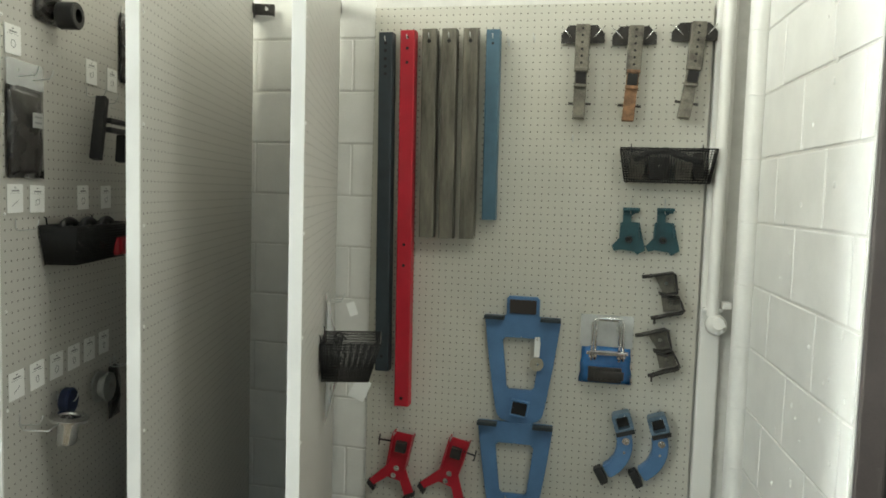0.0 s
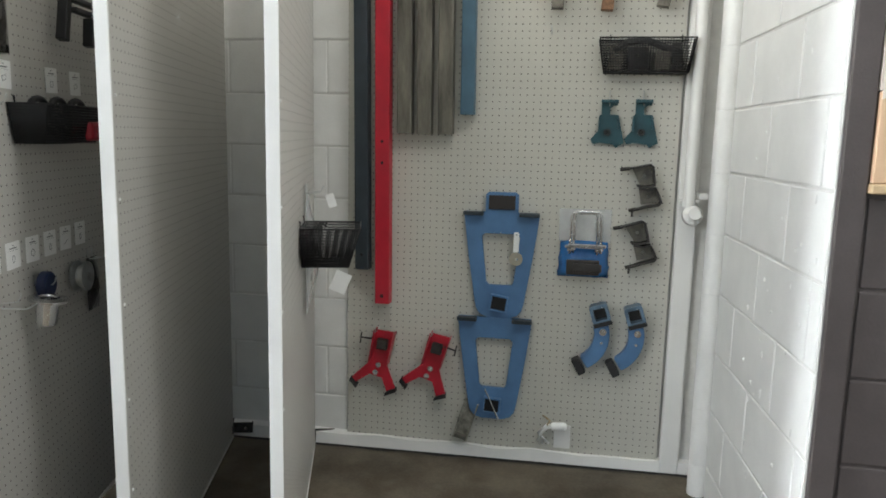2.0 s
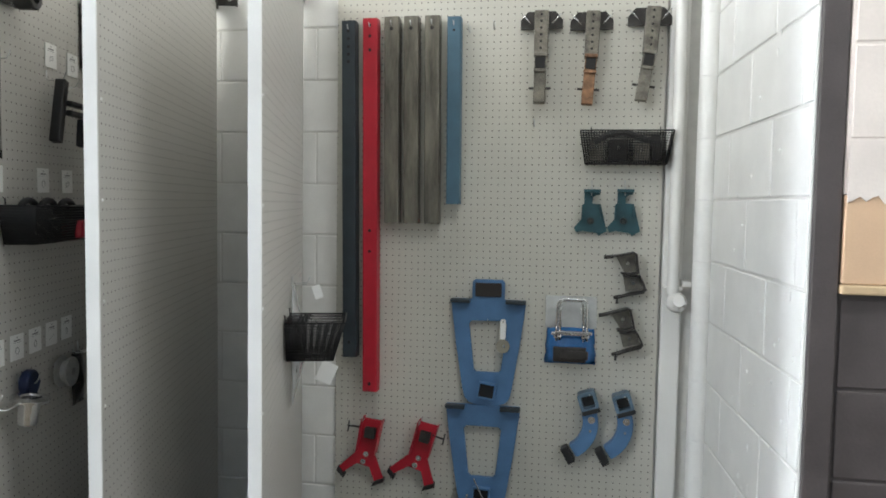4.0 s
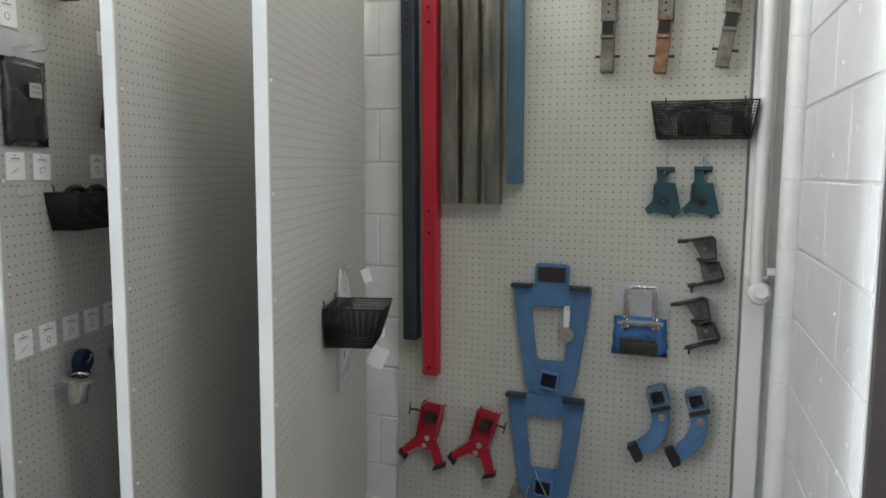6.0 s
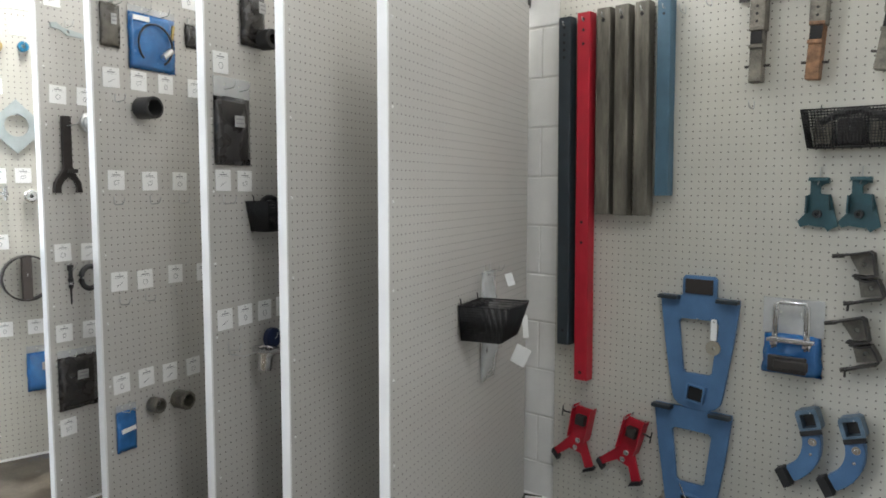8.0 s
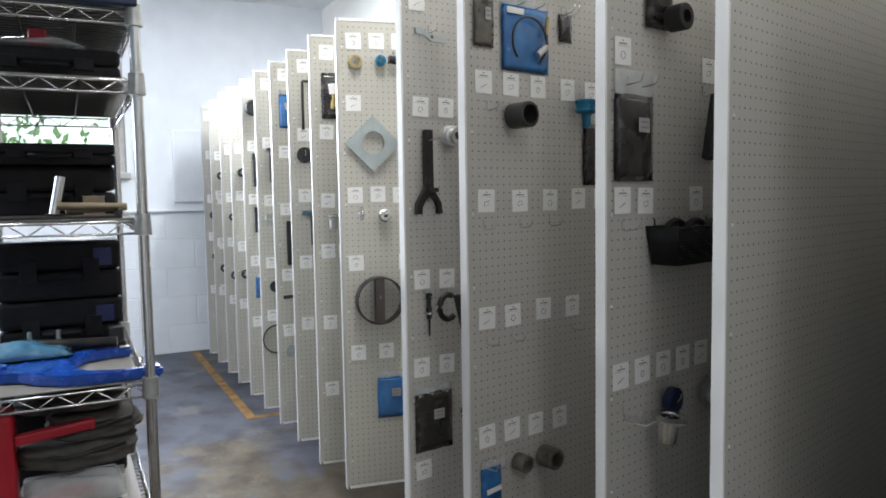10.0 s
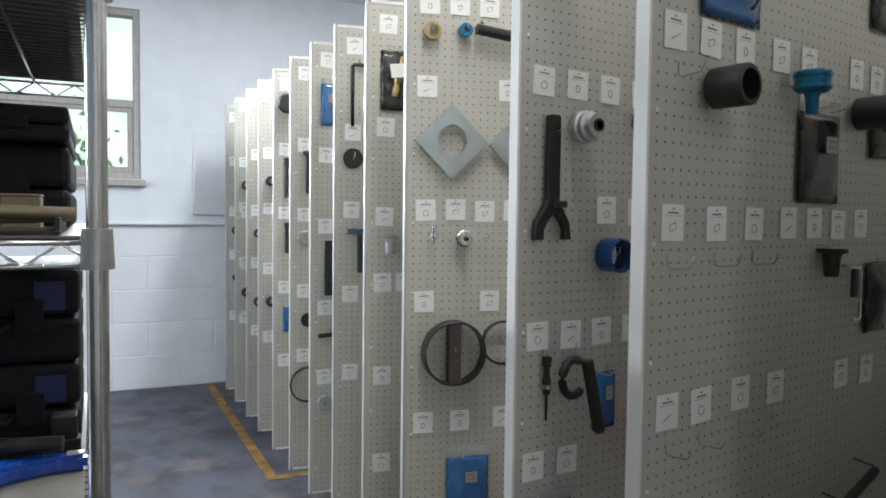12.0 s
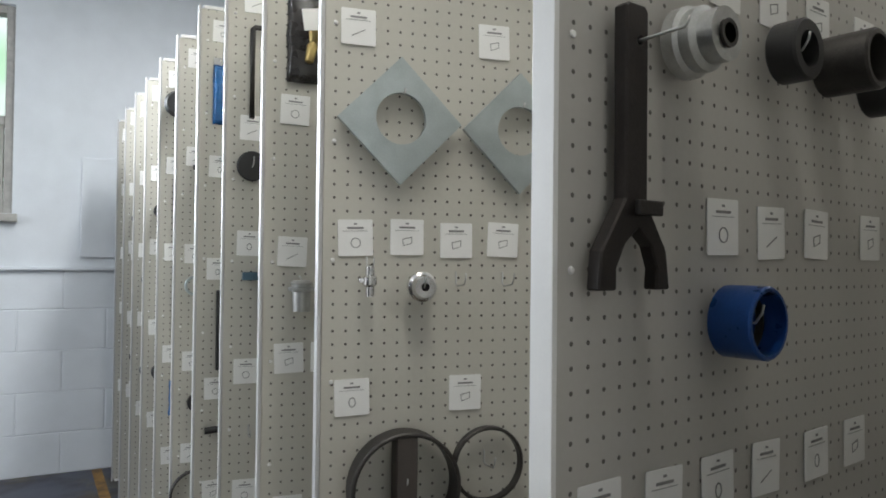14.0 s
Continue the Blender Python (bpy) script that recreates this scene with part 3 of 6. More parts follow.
def card(key, s, z, w=0.068, h=0.07, drawn=True, turn=None):
    """A curled white label card with printed lines and a little drawing."""
    m = at(key, s, z, 0.002, random.uniform(-2.0, 2.0) if turn is None else turn)
    if CARDS:
        src = random.choice(list(CARDS.values()))
        return copy_thing(src, m)
    for variant in range(4):
        ob = thing("label_card", m if variant == 0 else m, "small white printed label card on the pegboard", "label card", "label cards")
        bm = bmesh.new()
        pts = rounded(-w / 2, w / 2, -h / 2, h / 2, 0.0022, 2)
        plate(bm, pts, 0.0, -0.0012)
        bmesh.ops.triangulate(bm, faces=bm.faces)
        part("card", bm, PAPER, ob)
        part("printed_line", boxes((-0.016, 0.016, -0.0018, -0.0013, 0.017, 0.0205)), INK, ob)
        part("printed_line", boxes((-0.024, 0.024, -0.0018, -0.0013, 0.0125, 0.0132)), INK, ob)
        part("printed_line", boxes((-0.003, 0.003, -0.0018, -0.0013, 0.025, 0.028)), INK, ob)
        bm = bmesh.new()
        if variant == 0:
            plate(bm, ring(0, -0.010, 0.010, 14), -0.0013, -0.0018, [ring(0, -0.010, 0.0085, 14)])
        elif variant == 1:
            plate(bm, [(-0.010, -0.004), (0.010, 0.001), (0.010, -0.012), (-0.008, -0.018)], -0.0013, -0.0018, [[(-0.0085, -0.0052), (0.0088, -0.0008), (0.0088, -0.0112), (-0.007, -0.0164)]])
        elif variant == 2:
            plate(bm, [(-0.013, -0.017), (0.013, -0.004), (0.013, -0.0055), (-0.013, -0.019)], -0.0013, -0.0018)
        else:
            plate(bm, ring(0, -0.010, 0.007, 12, 0.010), -0.0013, -0.0018, [ring(0, -0.010, 0.0052, 12, 0.008)])
        part("printed_drawing", bm, INK, ob)
        CARDS[variant] = ob
        if variant:
            ob.matrix_basis = at("N", 0.07, 0.35 + 0.36 * variant, 0.002)
    return CARDS[0]


def cards(key, z, *ss, **kw):
    for s in ss:
        card(key, s, z + random.uniform(-0.003, 0.003), **kw)


HOOK = []


def hook(key, s, z, long=0.06):
    """A bent wire peg hook."""
    m = at(key, s, z)
    if HOOK:
        return copy_thing(HOOK[0], m)
    bm = bmesh.new()
    wire(bm, [(0, 0.004, 0.012), (0, -0.003, 0.012), (0, -0.003, -0.012), (0, -0.012, -0.016), (0, -long, -0.012), (0, -long - 0.008, 0.0), (0, -long - 0.010, 0.010)], 0.0017)
    ob = tagged(part("peg_hook", bm, STEEL), "bent zinc wire hook in the pegboard", "hook", "pegboard hooks")
    ob.matrix_basis = m
    HOOK.append(ob)
    return ob


def crumpled(bm, w, h, d, seed=0, nx=8, nz=10, taper=0.0):
    """A filled plastic bag: two crumpled sheets joined at the rim."""
    fr, bk = {}, {}
    for i in range(nx + 1):
        for k in range(nz + 1):
            u, v = i / nx, k / nz
            edge = math.sin(math.pi * u) ** 0.6 * (math.sin(math.pi * min(1, v * 1.06)) ** 0.6 if v < 0.95 else 0.05)
            nn = noise.noise((u * 3.1 + seed, v * 3.7, seed * 1.7))
            x = (u - 0.5) * w * (1 - taper * v) + 0.004 * noise.noise((v * 5, seed, 1))
            z = (v - 0.5) * h + 0.004 * noise.noise((u * 5, seed, 2))
            y = -d * edge * (0.75 + 0.45 * nn) - 0.002
            fr[i, k] = bm.verts.new((x, y, z))
            bk[i, k] = fr[i, k] if i in (0, nx) or k in (0, nz) else bm.verts.new((x, 0.0, z))
    for i in range(nx):
        for k in range(nz):
            bm.faces.new((fr[i, k], fr[i + 1, k], fr[i + 1, k + 1], fr[i, k + 1])).smooth = True
            q = (bk[i, k], bk[i, k + 1], bk[i + 1, k + 1], bk[i + 1, k])
            if len(set(q)) == 4 and not all(a is b for a, b in zip(q, (fr[i, k], fr[i, k + 1], fr[i + 1, k + 1], fr[i + 1, k]))):
                try:
                    bm.faces.new(q)
                except ValueError:
                    pass
    return bm


def bag(key, s, z, w, h, material, label, d=0.02, seed=1, clear_top=0.0, stick=True, taper=0.0, turn=0.0):
    """A hanging plastic bag with a header and a sticker."""
    ob = thing("plastic_bag", at(key, s, z, 0.006, turn), label, "plastic bag", "hanging bags")
    part("pouch", crumpled(bmesh.new(), w, h, d, seed, taper=taper), material, ob)
    if clear_top:
        bm = bmesh.new()
        plate(bm, [(-w / 2, h / 2 - 0.004), (w / 2, h / 2 - 0.004), (w / 2, h / 2 + clear_top), (-w / 2, h / 2 + clear_top)], -0.002, -0.003, [ring(w * 0.2, h / 2 + clear_top * 0.6, 0.004, 8), ring(-w * 0.2, h / 2 + clear_top * 0.6, 0.004, 8)])
        part("header", bm, CLEAR, ob, "clear plastic header")
    if stick:
        st = part("sticker", boxes((-w * 0.14, w * 0.14, -0.0012, 0, -0.017, 0.020), bevel=0.0004), STICKER, ob, "small grey sticker")
        st.matrix_basis = pose(w * 0.05, -d * 1.12 - 0.002, h * 0.13)
        for zz in (0.010, -0.004):
            part("printed_line", boxes((-w * 0.10, w * 0.10, -0.0020, -0.0013, zz - 0.003, zz + 0.002)), INK, st)
    for dx in (-w * 0.2, w * 0.2):
        hook(key, s + dx, z + h / 2 + max(clear_top * 0.6, 0.012), 0.045)
    return ob


def turned(name, key, s, z, out, profile, material, label, category, seg=24, close=True, axis=(-90, 0, 0), hooked=True, inner=None):
    """A round part hung on a hook; its profile runs from the board outwards."""
    ob = thing(name, at(key, s, z, out), label, category)
    bm = bmesh.new()
    lathe(bm, profile, pose(0, 0, 0, 90), seg, close=close)
    part("body", bm, material, ob)
    if inner:
        bm = bmesh.new()
        lathe(bm, inner[0], pose(0, 0, 0, 90), seg)
        part("insert", bm, inner[1], ob)
    if hooked:
        hook(key, s, z + 0.012, out + 0.06)
    return ob


def tube_profile(r, ri, length):
    c = min(0.003, (r - ri) * 0.4)
    return [(ri, 0), (r - c, 0), (r, c), (r, length - c), (r - c, length), (ri, length)]


# ---- back pegboard: bars ----
def bar(s, top, bottom, w, material, label, holes, lean, group="", rough_end=False):
    m = at("W", s, bottom, 0.014, lean)
    ob = thing("steel_bar", m, label, "steel bar", group)
    h = top - bottom
    bm = bmesh.new()
    plate(bm, rounded(-w / 2, w / 2, -0.052, 0.0, 0.005, 2), 0, h, [rounded(-w / 2 + 0.006, w / 2 - 0.006, -0.046, -0.006, 0.003, 2)], m=Matrix(((1, 0, 0, 0), (0, 0, 1, 0), (0, 1, 0, 0), (0, 0, 0, 1))))
    part("tube", bm, material, ob)
    for hz, r in holes:
        bm = bmesh.new()
        lathe(bm, [(0, 0.0), (r, 0.0), (r, 0.0008), (0, 0.0008)], pose(0, -0.0521, h - hz, 90), 14)
        part("bolt_hole", bm, DARK, ob)
    bm = bmesh.new()
    wire(bm, [(0, 0.016, h + 0.005), (0, -0.02, h - 0.028), (0, -0.060, h - 0.032), (0, -0.066, h - 0.018)], 0.002)
    part("support_hook", bm, STEEL, ob)
    return ob


bar(0.075, 2.060, 0.772, 0.054, NAVY, "long dark blue-black square steel bar with holes", [(0.04, 0.006), (0.068, 0.006), (0.098, 0.006), (0.126, 0.006), (0.154, 0.006), (1.23, 0.006)], -0.6)
bar(0.157, 2.066, 0.640, 0.057, RED, "long bright red square steel bar", [(0.026, 0.006), (0.066, 0.006), (0.118, 0.006), (0.80, 0.006), (0.88, 0.006), (1.395, 0.007)], -0.45)
for s_, b_ in ((0.236, 1.298), (0.311, 1.297), (0.391, 1.298)):
    bar(s_, 2.070, b_, 0.056, BARSTEEL, "worn grey-brown square steel bar", [(0.045, 0.007)], -0.5, "worn steel bars")
bar(0.472, 2.064, 1.372, 0.051, SLATE, "slate blue painted square steel bar", [(0.05, 0.005)], -0.4)
for s_, z_ in ((0.613, 2.04), (0.767, 1.68), (0.520, 2.03)):
    hook("W", s_, z_, 0.05)


# adjustable brackets with a flanged head
def jack(s, z, lean, rust):
    ob = thing("leg_bracket", at("W", s, z, 0.006), "worn galvanised steel leg bracket with flanged head", "steel bracket", "leg brackets")
    bm = bmesh.new()
    plate(bm, [(-0.077, 0.108), (0.077, 0.108), (0.077, 0.140), (0.050, 0.172), (-0.050, 0.172), (-0.077, 0.140)], -0.012, -0.006)
    part("flange", bm, GUN, ob)
    t = pose(0, 0, 0, 0, lean * 0.4, 0)
    bm = bmesh.new()
    box(bm, -0.025, 0.025, -0.062, -0.013, 0.0, 0.166, bevel=0.004, m=t)
    part("upper_tube", bm, WORN, ob)
    for k in range(6):
        bm = bmesh.new()
        lathe(bm, [(0, 0), (0.0045, 0), (0.0045, 0.001), (0, 0.001)], t @ pose(0, -0.0621, 0.150 - k * 0.024, 90), 12)
        part("pin_hole", bm, DARK, ob)
    low = pose(0, 0, 0.004, 0, lean, 0)
    bm = bmesh.new()
    box(bm, -0.021, 0.021, -0.058, -0.016, -0.170, -0.002, bevel=0.004, m=low)
    part("lower_tube", bm, RUST if rust else WORN, ob)
    bm = bmesh.new()
    box(bm, -0.018, 0.018, -0.0635, -0.058, -0.046, -0.006, bevel=0.001, m=low)
    part("tube_mouth", bm, DARK, ob)
    bm = bmesh.new()
    box(bm, -0.023, 0.023, -0.066, -0.058, -0.060, -0.048, bevel=0.002, m=low)
    part("collar", bm, RUST if rust else WORN, ob)
    bm = bmesh.new()
    box(bm, -0.023, 0.023, -0.066, -0.058, -0.004, 0.008, bevel=0.002, m=low)
    part("collar", bm, RUST if rust else WORN, ob)
    bm = bmesh.new()
    rod(bm, low @ Vector((-0.040, -0.035, -0.115)), low @ Vector((0.040, -0.035, -0.115)), 0.0045)
    part("cross_pin", bm, GUN, ob)
    for sx in (-1, 1):
        bm = bmesh.new()
        wire(bm, [(sx * 0.074, 0.004, 0.165), (sx * 0.074, -0.016, 0.165), (sx * 0.040, -0.034, 0.125)], 0.0022)
        part("support_hook", bm, CHROME, ob)
    return ob


jack(0.787, 1.912, 1, False)
jack(0.968, 1.905, 4, True)
jack(1.172, 1.915, 9, False)


def basket(key, s0, z0, w, h, d, label, fill=()):
    """A tapered black wire-mesh basket hooked to the board."""
    ob = thing("wire_basket", at(key, s0, z0), label, "wire basket")
    top = lambda u, v: Vector((u * w, -0.006 - v * d, h))
    bot = lambda u, v: Vector((0.06 * w + u * 0.88 * w, -0.010 - v * d * 0.78, 0))
    bm = bmesh.new()
    wire(bm, [top(0, 0), top(1, 0), top(1, 1), top(0, 1)], 0.0028, loop=True)
    part("rim", bm, WIRE, ob)
    bm = bmesh.new()
    wire(bm, [bot(0, 0), bot(1, 0), bot(1, 1), bot(0, 1)], 0.0022, loop=True)
    part("base_ring", bm, WIRE, ob)
    for name, a, b in (("front_mesh", (0, 1), (1, 1)), ("back_mesh", (0, 0), (1, 0)), ("side_mesh", (0, 0), (0, 1)), ("side_mesh", (1, 0), (1, 1))):
        bm = bmesh.new()
        n = (34 if a[1] == b[1] else 22) if key == "W" else 48
        for k in range(n + 1):
            f = k / n
            u, v = a[0] + (b[0] - a[0]) * f, a[1] + (b[1] - a[1]) * f
            wire(bm, [bot(u, v), top(u, v)], 0.0015 if key == "W" else 0.0013, seg=4)
        for k in range(1, 13):
            g = k / 13
            p, q = bot(*a).lerp(top(*a), g), bot(*b).lerp(top(*b), g)
            wire(bm, [p, q], 0.0013, seg=4)
        part(name, bm, WIRE, ob)
    bm = bmesh.new()
    for k in range(15):
        wire(bm, [bot(k / 14, 0), bot(k / 14, 1)], 0.0011, seg=4)
    for k in range(9):
        wire(bm, [bot(0, k / 8), bot(1, k / 8)], 0.0011, seg=4)
    part("base_mesh", bm, WIRE, ob)
    for f in (0.12, 0.88):
        bm = bmesh.new()
        wire(bm, [(f * w, 0.004, h + 0.02), (f * w, -0.004, h + 0.02), (f * w, -0.006, h - 0.01)], 0.002)
        part("back_hook", bm, WIRE, ob)
    return ob


basket("W", 0.937, 1.527, 0.325, 0.116, 0.085, "black wire-mesh basket holding black brackets")
m_ = at("W", 0.937, 1.527)
for k, (x_, y_, z_, lx, ly, lz, tn, mt_) in enumerate(((0.03, -0.055, 0.012, 0.05, 0.035, 0.085, 5, WORN), (0.10, -0.060, 0.012, 0.07, 0.04, 0.075, 0, GUN), (0.19, -0.060, 0.012, 0.055, 0.035, 0.06, 0, WORN), (0.255, -0.055, 0.012, 0.035, 0.03, 0.09, -6, GUN))):
    ob = thing("steel_bracket", m_ @ pose(x_, y_, z_, 0, tn, 0), "dark steel bracket lying in the wire basket", "steel bracket", "brackets in the basket")
    bm = bmesh.new()
    plate(bm, rounded(0, lx, 0, lz, 0.006, 2), 0, 0.006, [ring(lx / 2, lz * 0.6, 0.006, 10)])
    part("plate", bm, mt_, ob)
    part("flange", boxes((0, lx, 0.0065, ly, 0, 0.006), bevel=0.001), mt_, ob)
arm_ = bmesh.new()
wire(arm_, [(0.05, -0.05, 0.075), (0.10, -0.05, 0.105), (0.16, -0.05, 0.112), (0.23, -0.05, 0.085), (0.28, -0.05, 0.07)], 0.012, seg=8)
tagged(part("bent_arm", arm_, BLACK, m=m_), "black bent steel arm lying across the basket", "steel arm")


# teal brackets
def teal(s, z):
    ob = thing("teal_bracket", at("W", s, z, 0.008), "dark teal painted steel stand bracket with splayed feet", "steel bracket", "teal brackets")
    bm = bmesh.new()
    plate(bm, [(-0.062, -0.060), (-0.052, -0.078), (-0.030, -0.072), (0.020, -0.078), (0.030, -0.090), (0.038, -0.082), (0.058, -0.072), (0.034, 0.028), (0.004, 0.030), (0.004, 0.052), (0.018, 0.062), (0.030, 0.062), (0.030, 0.080), (-0.026, 0.082), (-0.026, 0.030), (-0.034, 0.024), (-0.036, -0.030)], -0.012, -0.004, [ring(-0.002, -0.034, 0.009, 14)])
    part("body", bm, TEAL, ob)
    bm = bmesh.new()
    box(bm, -0.028, 0.032, -0.034, -0.0125, 0.070, 0.082, bevel=0.002)
    part("top_lip", bm, TEAL, ob)
    bm = bmesh.new()
    plate(bm, [(-0.036, -0.030), (-0.034, 0.024), (-0.030, 0.024), (-0.031, -0.032)], -0.034, -0.0125)
    part("side_flange", bm, TEAL, ob)
    bm = bmesh.new()
    plate(bm, [(0.038, -0.02), (0.032, 0.026), (0.028, 0.026), (0.034, -0.022)], -0.034, -0.0125)
    part("side_flange", bm, TEAL, ob)
    bm = bmesh.new()
    lathe(bm, [(0.006, 0), (0.013, 0), (0.013, 0.012), (0.006, 0.012)], pose(-0.002, -0.012, -0.034, 90), 16, close=True)
    part("boss", bm, BLACK, ob)
    bm = bmesh.new()
    wire(bm, [(0, 0.012, 0.115), (0, -0.004, 0.110), (0, -0.004, 0.080), (0, -0.030, 0.060)], 0.0018)
    part("support_hook", bm, STEEL, ob)


teal(0.984, 1.352)
teal(1.103, 1.354)


# clamps of two bent channels
def ribbon(pts, w):
    """Outline of a band of even width along an open run of points."""
    pts = [Vector(p) for p in pts]
    left, right = [], []
    for k, p in enumerate(pts):
        d = (pts[min(k + 1, len(pts) - 1)] - pts[max(k - 1, 0)]).normalized()
        nn = Vector((-d.y, d.x)) * (w / 2)
        left.append(tuple(p + nn))
        right.append(tuple(p - nn))
    return left + right[::-1]


def clamp(s, z, turn, material):
    ob = thing("beam_clamp", at("W", s, z, 0.006, turn), "dark steel clamp of two bent channels with screws", "clamp", "channel clamps")
    for run, web in (([(-0.058, 0.070), (-0.02, 0.077), (0.022, 0.086), (0.031, 0.080), (0.036, 0.045), (0.040, 0.014), (0.010, 0.006), (-0.022, 0.010)], [(-0.040, 0.070), (0.026, 0.082), (0.036, 0.014), (-0.008, 0.010)]),
                     ([(-0.014, 0.002), (0.016, -0.006), (0.046, 0.000), (0.056, -0.020), (0.066, -0.048), (0.058, -0.058), (0.010, -0.068), (-0.030, -0.080)], [(-0.012, -0.002), (0.048, -0.004), (0.060, -0.050), (-0.002, -0.060)])):
        bm = bmesh.new()
        plate(bm, ribbon(run, 0.0065), -0.050, -0.004)
        jaw = part("channel", bm, material, ob)
        bm = bmesh.new()
        plate(bm, web, -0.010, -0.004, [ring(sum(p[0] for p in web) / 4, sum(p[1] for p in web) / 4, 0.007, 10)])
        part("web", bm, WORN, jaw)
    for a, b in (((-0.084, -0.028, 0.066), (-0.050, -0.028, 0.070)), ((-0.046, -0.028, -0.082), (-0.020, -0.028, -0.076))):
        bm = bmesh.new()
        rod(bm, a, b, 0.007)
        part("screw", bm, GUN, ob)
    bm = bmesh.new()
    rod(bm, (-0.034, -0.030, -0.104), (-0.032, -0.028, -0.074), 0.004)
    part("tommy_bar", bm, GUN, ob)


clamp(1.118, 1.120, 0, GUN)
clamp(1.110, 0.912, -5, GUN)


# blue A-shaped frames
def a_frame(s, z, head, label):
    ob = thing("steel_yoke", at("W", s, z, 0.006), label, "steel frame", "blue steel frames")
    out = [(-0.142, 0.175), (-0.142, 0.195)]
    out += [(-0.062, 0.195)] + ([(-0.062, 0.260), (-0.052, 0.270), (0.052, 0.270), (0.062, 0.260)] if head else []) + [(0.062, 0.195), (0.142, 0.195), (0.142, 0.175), (0.122, 0.02), (0.095, -0.150), (0.086, -0.186), (0.068, -0.205), (0.040, -0.214), (-0.040, -0.214), (-0.068, -0.205), (-0.086, -0.186), (-0.095, -0.150), (-0.122, 0.02)]
    bm = bmesh.new()
    plate(bm, out, -0.020, -0.006, [[(-0.072, 0.100), (-0.062, 0.112), (0.062, 0.112), (0.072, 0.100), (0.052, -0.075), (0.042, -0.085), (-0.042, -0.085), (-0.052, -0.075)]])
    bmesh.ops.bevel(bm, geom=[e for e in bm.edges if len(e.link_faces) == 2 and e.calc_face_angle(0) > 0.8], offset=0.002, segments=2, affect="EDGES")
    part("plate", bm, BLUE, ob)
    for sx in (-1, 1):
        x0, x1 = sorted((sx * 0.068, sx * 0.143))
        part("shoulder_tab", boxes((x0, x1, -0.052, -0.0205, 0.182, 0.196), bevel=0.002), NAVY, ob)
    if head:
        part("rubber_pad", boxes((-0.050, 0.050, -0.0265, -0.0205, 0.205, 0.258), bevel=0.002), mat("brown_rubber", (0.030, 0.024, 0.022), rough=0.7), ob)
    bm = bmesh.new()
    q = pose(0, 0, -0.155, 0, 8 if head else 4, 0)
    plate(bm, rounded(-0.034, 0.034, -0.032, 0.032, 0.003, 2), -0.040, -0.0205, [rounded(-0.028, 0.028, -0.026, 0.026, 0.002, 2)], m=q)
    part("socket", bm, BLUE, ob)
    bm = bmesh.new()
    box(bm, -0.0275, 0.0275, -0.030, -0.0205, -0.0255, 0.0255, m=q)
    part("socket_mouth", bm, DARK, ob)
    bm = bmesh.new()
    wire(bm, [(0, 0.01, 0.118), (0, -0.010, 0.112), (0, -0.030, 0.108), (0, -0.034, 0.120)], 0.002)
    part("support_hook", bm, STEEL, ob)


a_frame(0.610, 0.818, True, "blue painted A-shaped steel frame with padded head")
a_frame(0.596, 0.409, False, "blue painted A-shaped steel frame hung below another")
wr = thing("flat_wrench", at("W", 0.669, 0.874, 0.034), "flat zinc spanner with round end hanging on the blue frame", "spanner")
bm = bmesh.new()
plate(bm, rounded(-0.010, 0.010, -0.010, 0.066, 0.005, 3), -0.004, 0, [ring(0, 0.056, 0.004, 10)])
part("handle", bm, PAPER, wr)
bm = bmesh.new()
plate(bm, ring(0.0, -0.036, 0.026, 20), -0.006, 0, [ring(0.003, -0.036, 0.006, 10)])
part("round_end", bm, mat("cream_metal", (0.38, 0.35, 0.28), rough=0.5, metal=0.3), wr)
bm = bmesh.new()
rod(bm, (0.570, -0.055, 0.325), (0.625, -0.050, 0.205), 0.003)
tagged(part("steel_pin", bm, CHROME, m=PANELS["W"]), "thin bright steel pin across the blue frame", "pin")

